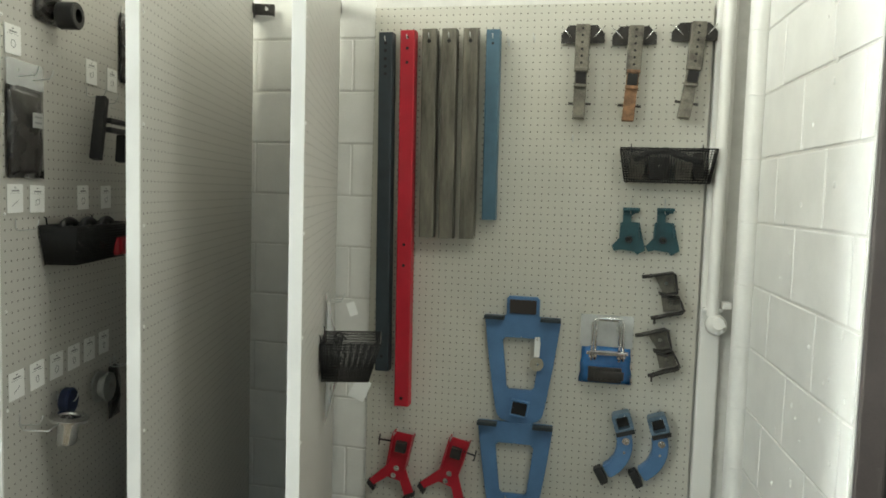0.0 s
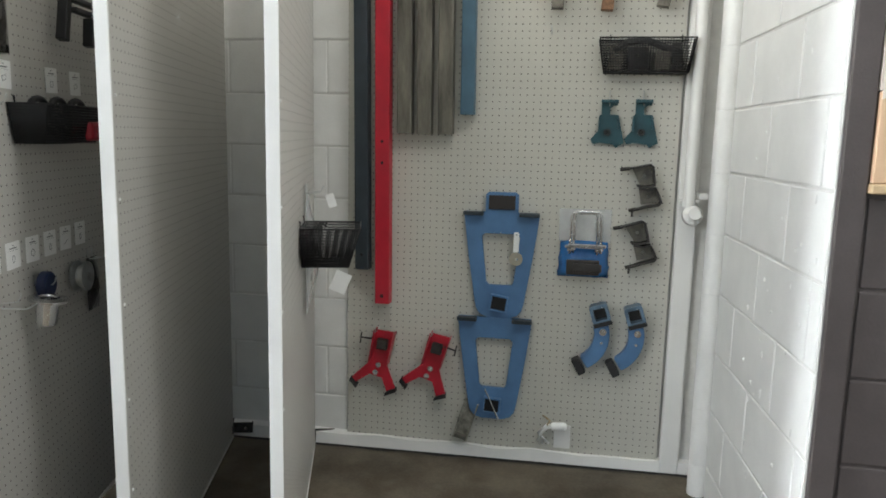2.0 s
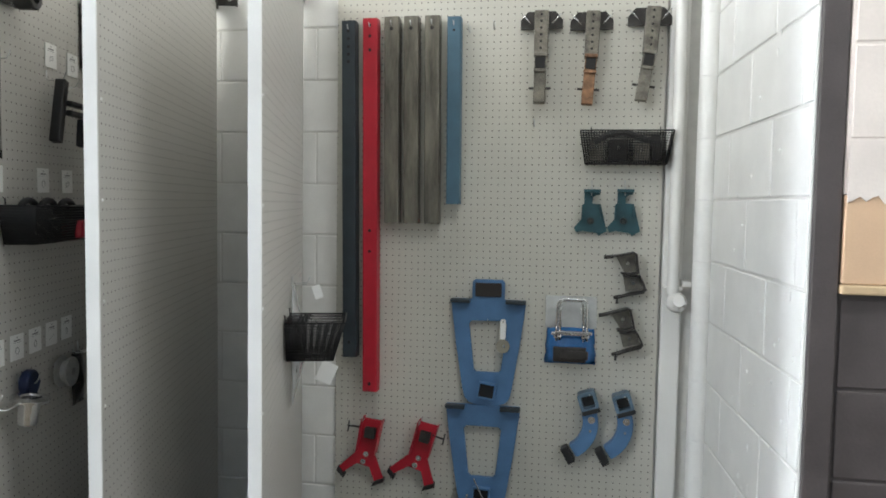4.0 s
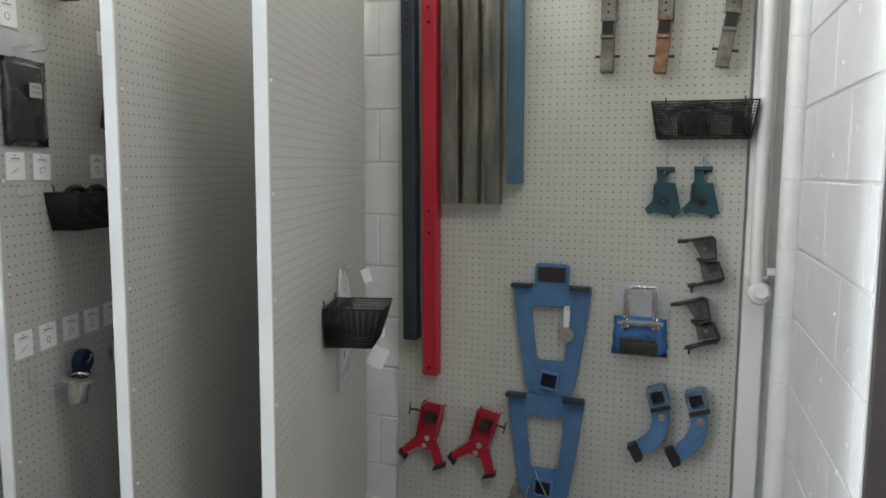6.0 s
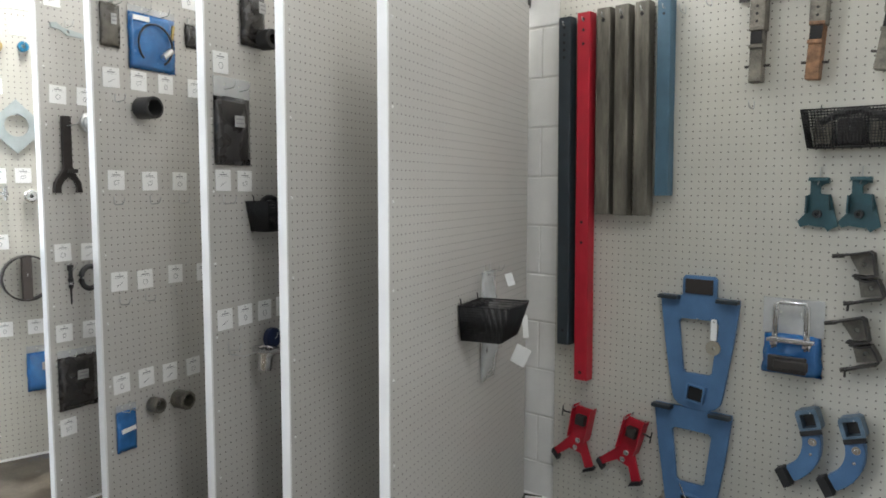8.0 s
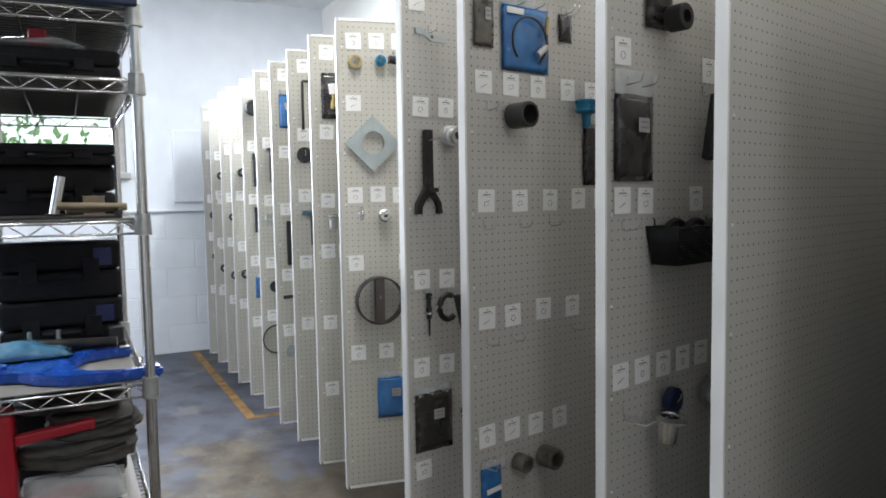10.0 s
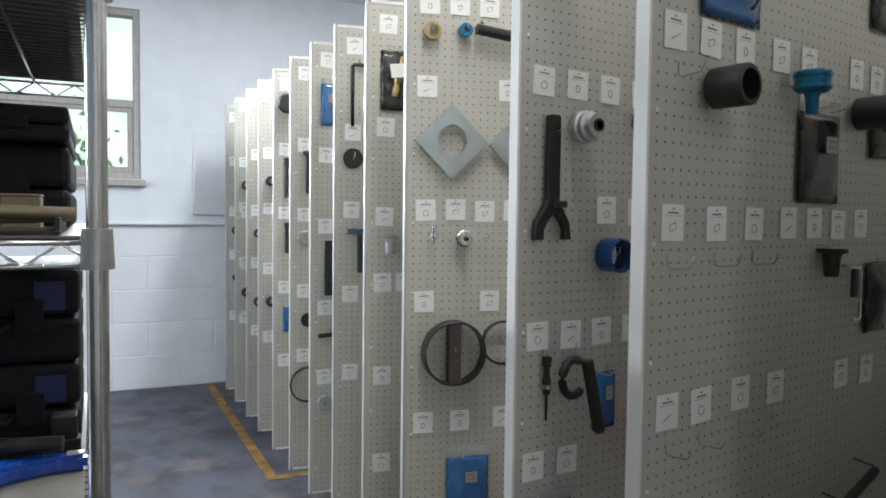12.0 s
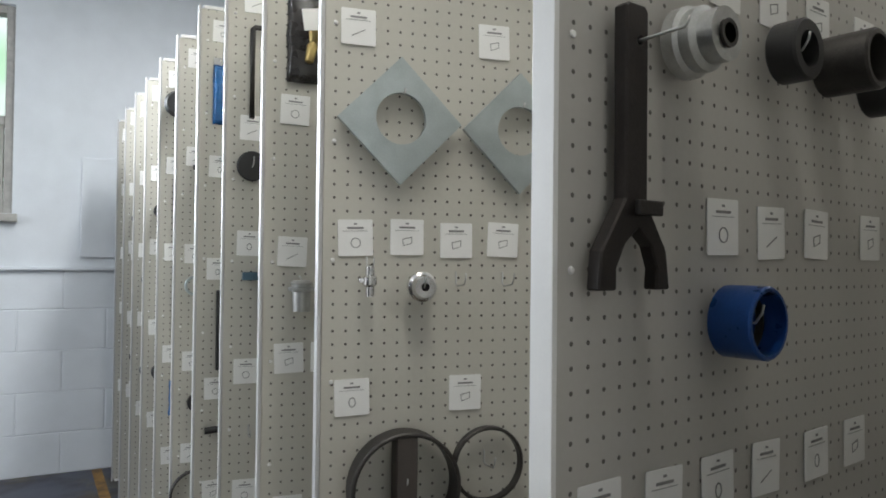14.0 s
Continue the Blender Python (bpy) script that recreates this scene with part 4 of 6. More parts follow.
# red stand brackets
def red_stand(s, z, turn, flip):
    ob = thing("red_stand_bracket", at("W", s, z, 0.006, turn), "red painted steel foot bracket with black rubber feet", "steel bracket", "red foot brackets")
    bm = bmesh.new()
    plate(bm, [(-0.025, 0.125), (0.048, 0.125), (0.036, -0.010), (0.050, -0.040), (0.082, -0.100), (0.048, -0.120), (0.022, -0.068), (-0.030, -0.062), (-0.082, -0.108), (-0.100, -0.088), (-0.052, -0.030), (-0.032, -0.006)], -0.034, -0.028, [rounded(-0.012, 0.030, 0.052, 0.094, 0.003, 2)])
    part("face_plate", bm, RED, ob)
    bm = bmesh.new()
    plate(bm, [(-0.025, 0.125), (-0.032, -0.006), (-0.036, -0.006), (-0.029, 0.128)], -0.060, -0.006)
    plate(bm, [(0.048, 0.125), (0.036, -0.010), (0.040, -0.010), (0.052, 0.128)], -0.060, -0.006)
    part("side_flange", bm, RED, ob)
    part("square_tube", boxes((-0.0115, 0.0295, -0.056, -0.012, 0.0525, 0.0935), bevel=0.002), GUN, ob)
    for a, b in (((-0.103, -0.087), (-0.072, -0.113)), ((0.084, -0.098), (0.046, -0.124))):
        bm = bmesh.new()
        plate(bm, [a, b, (b[0] - 0.004, b[1] - 0.016), (a[0] - 0.004 * (1 if a[0] < 0 else -1), a[1] - 0.016)], -0.044, -0.018)
        part("rubber_foot", bm, BLACK, ob)
    for bz, bx in ((-0.018, 0.002), (-0.050, -0.006)):
        bm = bmesh.new()
        lathe(bm, [(0, 0.008), (0.004, 0.008), (0.0045, 0.003), (0.011, 0.003), (0.011, 0)], pose(bx, -0.034, bz, 90), 12)
        part("bolt", bm, CHROME, ob)
    sx = 1 if flip else -1
    bm = bmesh.new()
    rod(bm, (sx * 0.036, -0.036, 0.085), (sx * 0.082, -0.036, 0.082), 0.0035)
    rod(bm, (sx * 0.082, -0.036, 0.060), (sx * 0.082, -0.036, 0.104), 0.003)
    part("t_handle", bm, BLACK, ob)
    bm = bmesh.new()
    wire(bm, [(-0.022, 0.008, 0.128), (-0.022, -0.020, 0.124), (-0.022, -0.064, 0.118), (-0.022, -0.066, 0.138)], 0.002)
    part("support_hook", bm, STEEL, ob)


red_stand(0.139, 0.402, 7, False)
red_stand(0.352, 0.402, 12, True)


# curved blue arms
def blue_arm(s, z):
    ob = thing("curved_arm", at("W", s, z, 0.006), "blue painted curved steel arm with black rubber end", "steel arm", "curved blue arms")
    n, outer, inner = 10, [], []
    for k in range(n + 1):
        a = radians(18 - 78 * k / n)
        outer.append((-0.085 + 0.155 * math.cos(a), 0.02 + 0.150 * math.sin(a)))
        inner.append((-0.085 + 0.098 * math.cos(a), 0.02 + 0.098 * math.sin(a)))
    bm = bmesh.new()
    plate(bm, outer + inner[::-1], -0.046, -0.010)
    bmesh.ops.bevel(bm, geom=[e for e in bm.edges if len(e.link_faces) == 2 and e.calc_face_angle(0) > 1.0], offset=0.004, segments=2, affect="EDGES")
    part("arm", bm, BLUE, ob)
    h = pose(0.030, 0, 0.105, 0, -18, 0)
    bm = bmesh.new()
    plate(bm, rounded(-0.034, 0.034, -0.036, 0.036, 0.012, 3), -0.056, -0.006, [rounded(-0.022, 0.022, -0.024, 0.022, 0.004, 2)], m=h)
    part("head_socket", bm, mat("worn_blue_steel", (0.13, 0.20, 0.27), rough=0.45, metal=0.3, vary=0.3) if "worn_blue_steel" not in bpy.data.materials else bpy.data.materials["worn_blue_steel"], ob)
    part("socket_wall", box(bmesh.new(), -0.021, 0.021, -0.020, -0.007, -0.023, 0.021, m=h), GUN, ob)
    part("socket_strap", box(bmesh.new(), -0.034, 0.034, -0.060, -0.0565, -0.046, -0.030, m=h), BLACK, ob)
    e = pose(-0.033, 0, -0.100, 0, 60, 0)
    part("rubber_end", box(bmesh.new(), -0.032, 0.032, -0.052, -0.006, -0.022, 0.006, bevel=0.003, m=e @ pose(0, 0, 0, 0, 0, 0)), BLACK, ob)
    for bx, bz, r in ((0.044, 0.036, 0.0135), (0.040, -0.006, 0.005)):
        bm = bmesh.new()
        lathe(bm, [(0, 0.006), (r * 0.4, 0.006), (r * 0.45, 0.002), (r, 0.002), (r, 0)], pose(bx, -0.046, bz, 90), 14)
        part("bolt", bm, CHROME, ob)
    bm = bmesh.new()
    wire(bm, [(0.035, 0.012, 0.150), (0.035, -0.020, 0.140), (0.035, -0.058, 0.132)], 0.002)
    part("support_hook", bm, STEEL, ob)


blue_arm(0.961, 0.545)
blue_arm(1.087, 0.546)

# bag of U bolts
ub = bag("W", 0.920, 0.848, 0.190, 0.138, BAGBLUE, "blue and clear plastic bag holding zinc U bolts", d=0.030, seed=4, clear_top=0.118, stick=False, taper=0.08)
for dx, zz in ((0.0, 0.0), (0.012, 0.006)):
    ubt = thing("u_bolt", at("W", 0.918 + dx, 0.900 + zz, 0.042 + dx), "bright zinc square U bolt with plate", "U bolt", "U bolts")
    bm = bmesh.new()
    wire(bm, [(-0.050, 0, -0.030), (-0.047, 0, 0.108), (-0.040, 0, 0.122), (0.040, 0, 0.122), (0.047, 0, 0.108), (0.050, 0, -0.030)], 0.0052, seg=8)
    part("bolt", bm, CHROME, ubt)
    part("cross_plate", boxes((-0.068, 0.068, -0.012, 0.006, -0.008, 0.004), bevel=0.002), CHROME, ubt)
    for nx_ in (-0.05, 0.05):
        bm = bmesh.new()
        lathe(bm, [(0, 0), (0.010, 0), (0.010, 0.009), (0, 0.009)], pose(nx_, 0, -0.019), 6)
        part("nut", bm, CHROME, ubt)
fit_ = thing("dark_fitting", at("W", 0.920, 0.825, 0.052), "dark steel fitting visible in the clear bag", "fitting")
part("body", boxes((-0.062, 0.058, -0.012, 0.0, -0.030, 0.026), (-0.040, 0.066, -0.022, -0.0125, -0.018, 0.014), bevel=0.004), GUN, fit_)

# small things at the bottom of the board
ch = thing("steel_channel", at("W", 0.493, 0.176, 0.006, 16), "weathered pale steel channel behind the blue frame", "steel channel")
bm = bmesh.new()
box(bm, -0.030, 0.030, -0.006, 0, -0.075, 0.085, bevel=0.001)
box(bm, -0.030, -0.024, -0.036, -0.0065, -0.075, 0.060, bevel=0.001)
box(bm, 0.024, 0.030, -0.036, -0.0065, -0.075, 0.085, bevel=0.001)
part("channel", bm, mat("weathered_channel", (0.34, 0.32, 0.27), rough=0.6, metal=0.2, vary=0.5, scale=30), ch)
part("end_lip", boxes((-0.024, 0.024, -0.030, -0.0065, -0.075, -0.060), bevel=0.001), WORN, ch)
cd = thing("power_cord", at("W", 0.826, 0.165, 0.004), "white electric cord bundle tied at an outlet", "cord")
bm = bmesh.new()
for k in range(5):
    a = -0.6 + k * 0.3
    wire(bm, [(0.02, -0.02, 0.020), (-0.012, -0.034, 0.016 + 0.004 * k), (-0.030 - 0.004 * k, -0.030, -0.006), (-0.050 + 0.012 * k, -0.022, -0.046 - 0.004 * (k % 3))], 0.0042)
part("cord", bm, PAPER, cd)
bm = bmesh.new()
lathe(bm, [(0, 0), (0.014, 0.002), (0.017, 0.012), (0.016, 0.052), (0.010, 0.060), (0, 0.060)], pose(0.004, -0.026, 0.020, 0, 84, 0), 14)
part("plug", bm, PAPER, cd)
bm = bmesh.new()
wire(bm, [(-0.030, 0.004, 0.052), (-0.012, -0.010, 0.046), (0.0, -0.028, 0.044), (-0.012, -0.038, 0.030)], 0.003)
part("tie", bm, mat("tan_tie", (0.35, 0.26, 0.14), rough=0.7), cd)
ot = tagged(part("outlet_cutout", boxes((0.842, 0.905, -0.004, -0.0005, 0.090, 0.185), bevel=0.001), WHITE, m=PANELS["W"]), "white painted wall patch in a pegboard cut-out", "wall patch", kind="structure")

# pipe with valve
pp = thing("vertical_pipe", pose(0.580, 2.556, 0), "white painted vertical pipe ending in a round valve", "pipe")
bm = bmesh.new()
rod(bm, (0, 0, 1.06), (0, 0, 3.325), 0.021, 16)
part("pipe", bm, WHITE, pp)
bm = bmesh.new()
lathe(bm, [(0, -0.022), (0.030, -0.02), (0.036, -0.008), (0.036, 0.012), (0.026, 0.022), (0.022, 0.034), (0, 0.034)], pose(0.012, -0.012, 1.030, 70, 20, 0), 14)
part("valve_body", bm, WHITE, pp)
bm = bmesh.new()
for k in range(7):
    a = 2 * math.pi * k / 7
    lathe(bm, [(0, 0), (0.008, 0), (0.006, 0.006), (0, 0.008)], pose(0.016 + 0.022 * math.cos(a), -0.032, 1.030 + 0.022 * math.sin(a), 90), 8)
part("handwheel", bm, PAPER, pp)
part("pipe_clip", boxes((-0.034, 0.034, -0.004, 0.026, 1.075, 1.087), bevel=0.002), WHITE, pp)
part("conduit_box", boxes((0.03, 0.06, -0.02, 0.03, 1.09, 1.11), bevel=0.002), WHITE, pp)

# ---- panel B: basket and clear bag ----
basket("B", 0.47, 0.895, 0.20, 0.115, 0.178, "black wire-mesh basket hooked on the empty pegboard leaf")
for k in range(7):
    pk = thing("coiled_hook", at("B", 0.49 + 0.022 * k, 0.985, 0.04 + 0.01 * (k % 3)), "black wire hook stored in the basket", "hook", "hooks in the basket")
    bm = bmesh.new()
    wire(bm, [(0, 0, -0.06), (0, 0, 0.02), (0.004, -0.008, 0.032), (0.002, -0.022, 0.026)], 0.003)
    part("wire", bm, WIRE, pk)
part_bag = bag("B", 0.745, 0.90, 0.14, 0.40, CLEAR, "clear plastic bag with white cards beside the basket", d=0.045, seed=9, stick=False)
for (s_, z_, o_, rz_, ry_, hw, hh, lb) in ((0.80, 0.785, 0.115, 18, 24, 0.029, 0.036, "crumpled white card inside the clear bag"), (0.82, 0.89, 0.125, 40, -4, 0.010, 0.042, "folded white card inside the clear bag"), (0.76, 1.07, 0.085, 22, -18, 0.014, 0.023, "small white card at the top of the clear bag")):
    c_ = at("B", s_, z_, o_).translation
    tagged(part("white_card", box(bmesh.new(), -hw, hw, -0.003, 0.0, -hh, hh, bevel=0.001), PAPER, m=pose(c_.x, c_.y, c_.z, 0, ry_, rz_)), lb, "card")
cr = tagged(part("brown_strip", box(bmesh.new(), -0.008, 0.008, -0.004, 0.0, -0.06, 0.06, bevel=0.001), GUN, m=at("B", 0.70, 0.87, 0.02)), "thin dark strip hanging behind the basket", "strip")

# ---- panel C ----
cards("C", 1.805, 0.066)
cards("C", 1.790, 0.471, 0.609)
cards("C", 1.421, 0.066, 0.166, 0.412, 0.561)
for k, s_ in enumerate((0.060, 0.155, 0.253, 0.350, 0.445, 0.541)):
    card("C", s_, 0.960 + 0.002 * k)
bag("C", 0.108, 1.585, 0.165, 0.225, BAGBLACK, "black plastic bag with a white sticker", d=0.022, seed=2, clear_top=0.06)
bag("C", 0.215, 1.975, 0.12, 0.20, BAGBLACK, "clear bag of dark rubber hose hanging on the leaf", d=0.035, seed=5, clear_top=0.03)
hs = turned("hose_coil", "C", 0.235, 1.900, 0.03, tube_profile(0.035, 0.018, 0.05), BLACK, "black rubber hose end below the bag", "hose")
basket("C", 0.165, 1.250, 0.34, 0.10, 0.10, "black wire-mesh basket with coiled black hose")
for k in range(3):
    bm = bmesh.new()
    wire(bm, [(0.045 * math.cos(2 * math.pi * j / 16), -0.05 - 0.02 * k, 0.085 + 0.03 * math.sin(2 * math.pi * j / 16)) for j in range(16)], 0.009, seg=8, loop=True)
    tagged(part("cable_coil", bm, BLACK, m=at("C", 0.235 + 0.065 * k, 1.250)), "black coiled cable in the wire basket", "cable", "coiled cables")
rp = thing("red_tool", at("C", 0.44, 1.275, 0.05), "red plastic power tool in the basket", "tool")
part("body", boxes((-0.03, 0.05, -0.06, 0.0, -0.02, 0.035), bevel=0.012), RED, rp)
part("nose", boxes((0.052, 0.075, -0.045, -0.015, -0.01, 0.02), bevel=0.006), RED, rp)
gd = thing("puller_tool", at("C", 0.515, 1.625, 0.03), "black steel puller tool with chrome screws", "puller")
part("beam", box(bmesh.new(), -0.014, 0.014, -0.03, 0.0, -0.095, 0.095, bevel=0.004, m=pose(-0.09, 0, 0.0, 0, 14, 0)), BLACK, gd)
part("cross_bar", boxes((-0.078, 0.09, -0.045, -0.02, -0.01, 0.005), (-0.078, 0.09, -0.045, -0.02, 0.018, 0.032), bevel=0.003), BLACK, gd)
part("foot", box(bmesh.new(), -0.014, 0.014, -0.04, -0.01, -0.095, -0.012, bevel=0.003, m=pose(0.05, 0, 0, 0, 8, 0)), BLACK, gd)
for zz in (0.025, -0.003):
    bm = bmesh.new()
    lathe(bm, [(0, 0.012), (0.008, 0.010), (0.011, 0.004), (0.011, 0)], pose(0.02, -0.046, zz, 90), 12)
    part("screw_head", bm, CHROME, gd)
hook("C", 0.44, 1.73, 0.07), hook("C", 0.52, 1.72, 0.07), hook("C", 0.066, 1.36, 0.05), hook("C", 0.072, 0.87, 0.06)
cp = thing("metal_cup", at("C", 0.175, 0.805, 0.07), "shiny flanged metal cup hanging on a hook", "metal cup")
bm = bmesh.new()
lathe(bm, [(0.0, -0.03), (0.024, -0.03), (0.026, -0.027), (0.027, 0.030), (0.048, 0.034), (0.050, 0.041), (0.027, 0.044), (0.022, 0.040), (0.020, -0.02), (0.0, -0.02)], pose(0, 0, 0, 8, 0, 0), 24)
part("cup", bm, CHROME, cp)
bm = bmesh.new()
wire(bm, [(-0.10, 0.074, 0.055), (-0.10, 0.06, 0.035), (-0.10, 0.0, 0.034), (0, 0.0, 0.038)], 0.002)
part("support_hook", bm, STEEL, cp)
NAVYCAP = mat("navy_cap", (0.006, 0.016, 0.06), rough=0.35)
turned("round_cap", "C", 0.255, 0.865, 0.02, [(0, 0), (0.034, 0), (0.037, 0.004), (0.037, 0.022), (0.032, 0.026), (0, 0.026)], NAVYCAP, "dark blue round plastic cap on a hook", "cap", close=False)
turned("pulley_wheel", "C", 0.46, 0.850, 0.02, [(0.012, 0), (0.045, 0), (0.048, 0.006), (0.032, 0.012), (0.032, 0.022), (0.044, 0.028), (0.044, 0.036), (0.020, 0.040), (0.012, 0.040)], STEEL, "dull steel grooved pulley wheel on a hook", "pulley")
bag("C", 0.60, 0.80, 0.08, 0.17, BAGBLACK, "narrow black plastic bag deep on the leaf", d=0.02, seed=7, stick=False)
bag("C", 0.70, 1.90, 0.09, 0.22, BAGBLACK, "black plastic bag deep on the leaf", d=0.03, seed=8)

# ---- panel D ----
cards("D", 2.125, 0.068, 0.175, 0.425)
cards("D", 1.785, 0.071, 0.185, 0.305, 0.445, 0.565)
cards("D", 1.790, 0.795, 0.905)
cards("D", 1.422, 0.077, 0.220, 0.358, 0.497, 0.612, 0.727, 0.843)
cards("D", 1.060, 0.075, 0.185, 0.325, 0.465)
cards("D", 1.050, 0.77, 0.905)
cards("D", 0.684, 0.070, 0.177, 0.285, 0.400)
bag("D", 0.070, 1.963, 0.080, 0.150, mat("brown_plastic_bag", (0.12, 0.11, 0.09), rough=0.3, vary=0.3, bump=0.5, fine=45), "small brown plastic pouch with a sticker", d=0.014, seed=11)
bb = bag("D", 0.245, 1.930, 0.205, 0.205, BAGBLUE, "blue plastic bag holding a coiled hose", d=0.010, seed=12, clear_top=0.02, stick=False)
bm = bmesh.new()
wire(bm, [(0.075 * math.cos(radians(a)), -0.022, -0.01 + 0.075 * math.sin(radians(a))) for a in range(-60, 230, 15)], 0.004)
part("coiled_hose", bm, NAVY, bb)
part("header_label", boxes((-0.09, -0.02, -0.016, -0.013, 0.07, 0.088)), PAPER, bb)
bm = bmesh.new()
rod(bm, (0.03, -0.024, -0.05), (0.07, -0.022, -0.02), 0.012, 8)
part("hose_fitting", bm, STEEL, bb)
bm = bmesh.new()
rod(bm, (0.075, -0.020, 0.02), (0.085, -0.018, 0.075), 0.006, 8)
part("hose_ferrule", bm, BRASS, bb)
bag("D", 0.43, 1.985, 0.06, 0.09, BAGBLACK, "small black plastic pouch", d=0.02, seed=13, stick=False)
turned("pipe_socket", "D", 0.180, 1.685, 0.015, tube_profile(0.040, 0.030, 0.078), BLACK, "dark steel pipe socket standing out on a hook", "pipe socket")
kn = thing("valve_knob", at("D", 0.480, 1.708, 0.055), "teal anodised round knob with a stem below", "knob")
bm = bmesh.new()
lathe(bm, [(0, -0.002), (0.036, -0.002), (0.046, 0.006), (0.046, 0.012), (0.0435, 0.014), (0.0435, 0.034), (0.046, 0.036), (0.046, 0.046), (0.042, 0.050), (0, 0.050)], Matrix.Scale(0.85, 4), 28)
part("cap", bm, CYAN, kn)
bm = bmesh.new()
lathe(bm, [(0, -0.058), (0.013, -0.058), (0.016, -0.054), (0.016, -0.018), (0.020, -0.008), (0.020, -0.003), (0, -0.003)], Matrix.Scale(0.85, 4), 20)
part("stem", bm, CYAN, kn)
hook("D", 0.480, 1.74, 0.05)
bag("D", 0.612, 1.575, 0.19, 0.21, BAGBLACK, "black plastic bag with a printed sticker", d=0.022, seed=14, clear_top=0.03)
turned("black_socket", "D", 0.780, 1.690, 0.015, tube_profile(0.040, 0.026, 0.11), BLACK, "black steel tool socket on a hook", "socket")
bag("D", 0.94, 1.66, 0.15, 0.14, BAGBLACK, "dark grey plastic bag deep on the leaf", d=0.03, seed=15)
bag("D", 0.93, 2.00, 0.16, 0.18, BAGBLACK, "black plastic bag high on the leaf", d=0.03, seed=25)
dk = thing("rubber_stopper", at("D", 0.645, 1.335, 0.03), "black rubber stopper hanging by its flange", "stopper")
bm = bmesh.new()
lathe(bm, [(0, -0.035), (0.016, -0.035), (0.021, 0.018), (0.034, 0.022), (0.034, 0.030), (0, 0.030)], None, 18)
part("body", bm, BLACK, dk)
bm = bmesh.new()
wire(bm, [(0, 0.034, 0.040), (0, 0.010, 0.036), (0, 0.0, 0.030)], 0.002)
part("support_hook", bm, STEEL, dk)
al = thing("allen_bracket", at("D", 0.765, 1.27, 0.02), "bright steel bent rod tool hanging on a hook", "rod tool")
bm = bmesh.new()
wire(bm, [(0.0, 0.022, 0.05), (0, -0.01, 0.045), (0.03, -0.01, 0.045), (0.034, -0.01, 0.038), (0.03, -0.01, -0.075), (0.02, -0.01, -0.082), (-0.008, -0.01, -0.080)], 0.0045, seg=8)
part("rod", bm, CHROME, al)
part("clip", boxes((-0.012, 0.008, -0.016, -0.004, -0.025, 0.042), bevel=0.002), GUN, al)
bag("D", 0.93, 1.235, 0.12, 0.18, BAGBLACK, "dark plastic bag under a chrome bracket", d=0.035, seed=16, stick=False)
bag("D", 0.080, 0.510, 0.085, 0.155, BAGBLUE, "small blue plastic packet with a white strip", d=0.010, seed=17, clear_top=0.02, stick=False)
ws = tagged(part("white_strip", boxes((-0.030, 0.030, -0.002, 0, -0.008, 0.008)), PAPER, m=at("D", 0.080, 0.515, 0.021, -6)), "white printed strip on the blue packet", "label strip")
turned("pipe_nipple", "D", 0.190, 0.580, 0.012, tube_profile(0.029, 0.020, 0.050), WORN, "short tarnished steel pipe nipple on a hook", "pipe nipple")
turned("pipe_coupling", "D", 0.308, 0.572, 0.012, tube_profile(0.036, 0.025, 0.065), WORN, "tarnished steel pipe coupling on a hook", "pipe coupling")
bm = bmesh.new()
rod(bm, (0, -0.05, 0), (0.17, -0.05, 0.055), 0.011, 12)
wire(bm, [(0.0, 0.004, 0.02), (0.0, -0.05, 0.014)], 0.002)
wire(bm, [(0.16, 0.004, 0.075), (0.16, -0.05, 0.068)], 0.002)
tagged(part("black_rod", bm, BLACK, m=at("D", 0.70, 0.745)), "black round rod resting on hooks", "rod")
for s_ in (0.066, 0.22, 0.358, 0.075, 0.185, 0.325, 0.465):
    hook("D", s_, 1.352 if s_ in (0.066, 0.22, 0.358) else 0.992, 0.03)
hook("D", 0.085, 1.715, 0.05)

# ---- panel E ----
cards("E", 2.130, 0.065)
cards("E", 1.758, 0.074, 0.185, 0.299, 0.414, 0.538, 0.689)
cards("E", 1.449, 0.295, 0.410, 0.534, 0.709)
cards("E", 1.137, 0.068, 0.178, 0.286, 0.398, 0.535, 0.655)
cards("E", 0.815, 0.060, 0.172)
cards("E", 0.437, 0.062)
fk = thing("pin_wrench", at("E", 0.088, 1.526, 0.006), "dark steel forked pin wrench hanging by its handle", "wrench")
bm = bmesh.new()
plate(bm, [(-0.017, 0.146), (-0.012, 0.150), (0.014, 0.150), (0.019, 0.144), (0.019, -0.058), (0.052, -0.108), (0.058, -0.150), (0.034, -0.150), (0.036, -0.128), (0.026, -0.104), (0.004, -0.086), (-0.016, -0.102), (-0.030, -0.128), (-0.030, -0.150), (-0.058, -0.150), (-0.054, -0.110), (-0.017, -0.055)], -0.026, -0.008, [ring(0.006, 0.112, 0.004, 10)])
bmesh.ops.bevel(bm, geom=[e for e in bm.edges if len(e.link_faces) == 2 and e.calc_face_angle(0) > 1.0], offset=0.002, segments=1, affect="EDGES")
part("body", bm, mat("dark_brown_steel", (0.028, 0.023, 0.021), rough=0.5, metal=0.4, vary=0.3, scale=30), fk)
part("cross_pin", boxes((-0.004, 0.036, -0.034, -0.0265, -0.072, -0.056), bevel=0.002), GUN, fk)
bm = bmesh.new()
wire(bm, [(0.006, 0.012, 0.125), (0.006, -0.02, 0.112), (0.012, -0.075, 0.116), (0.014, -0.080, 0.126)], 0.002)
part("support_hook", bm, STEEL, fk)
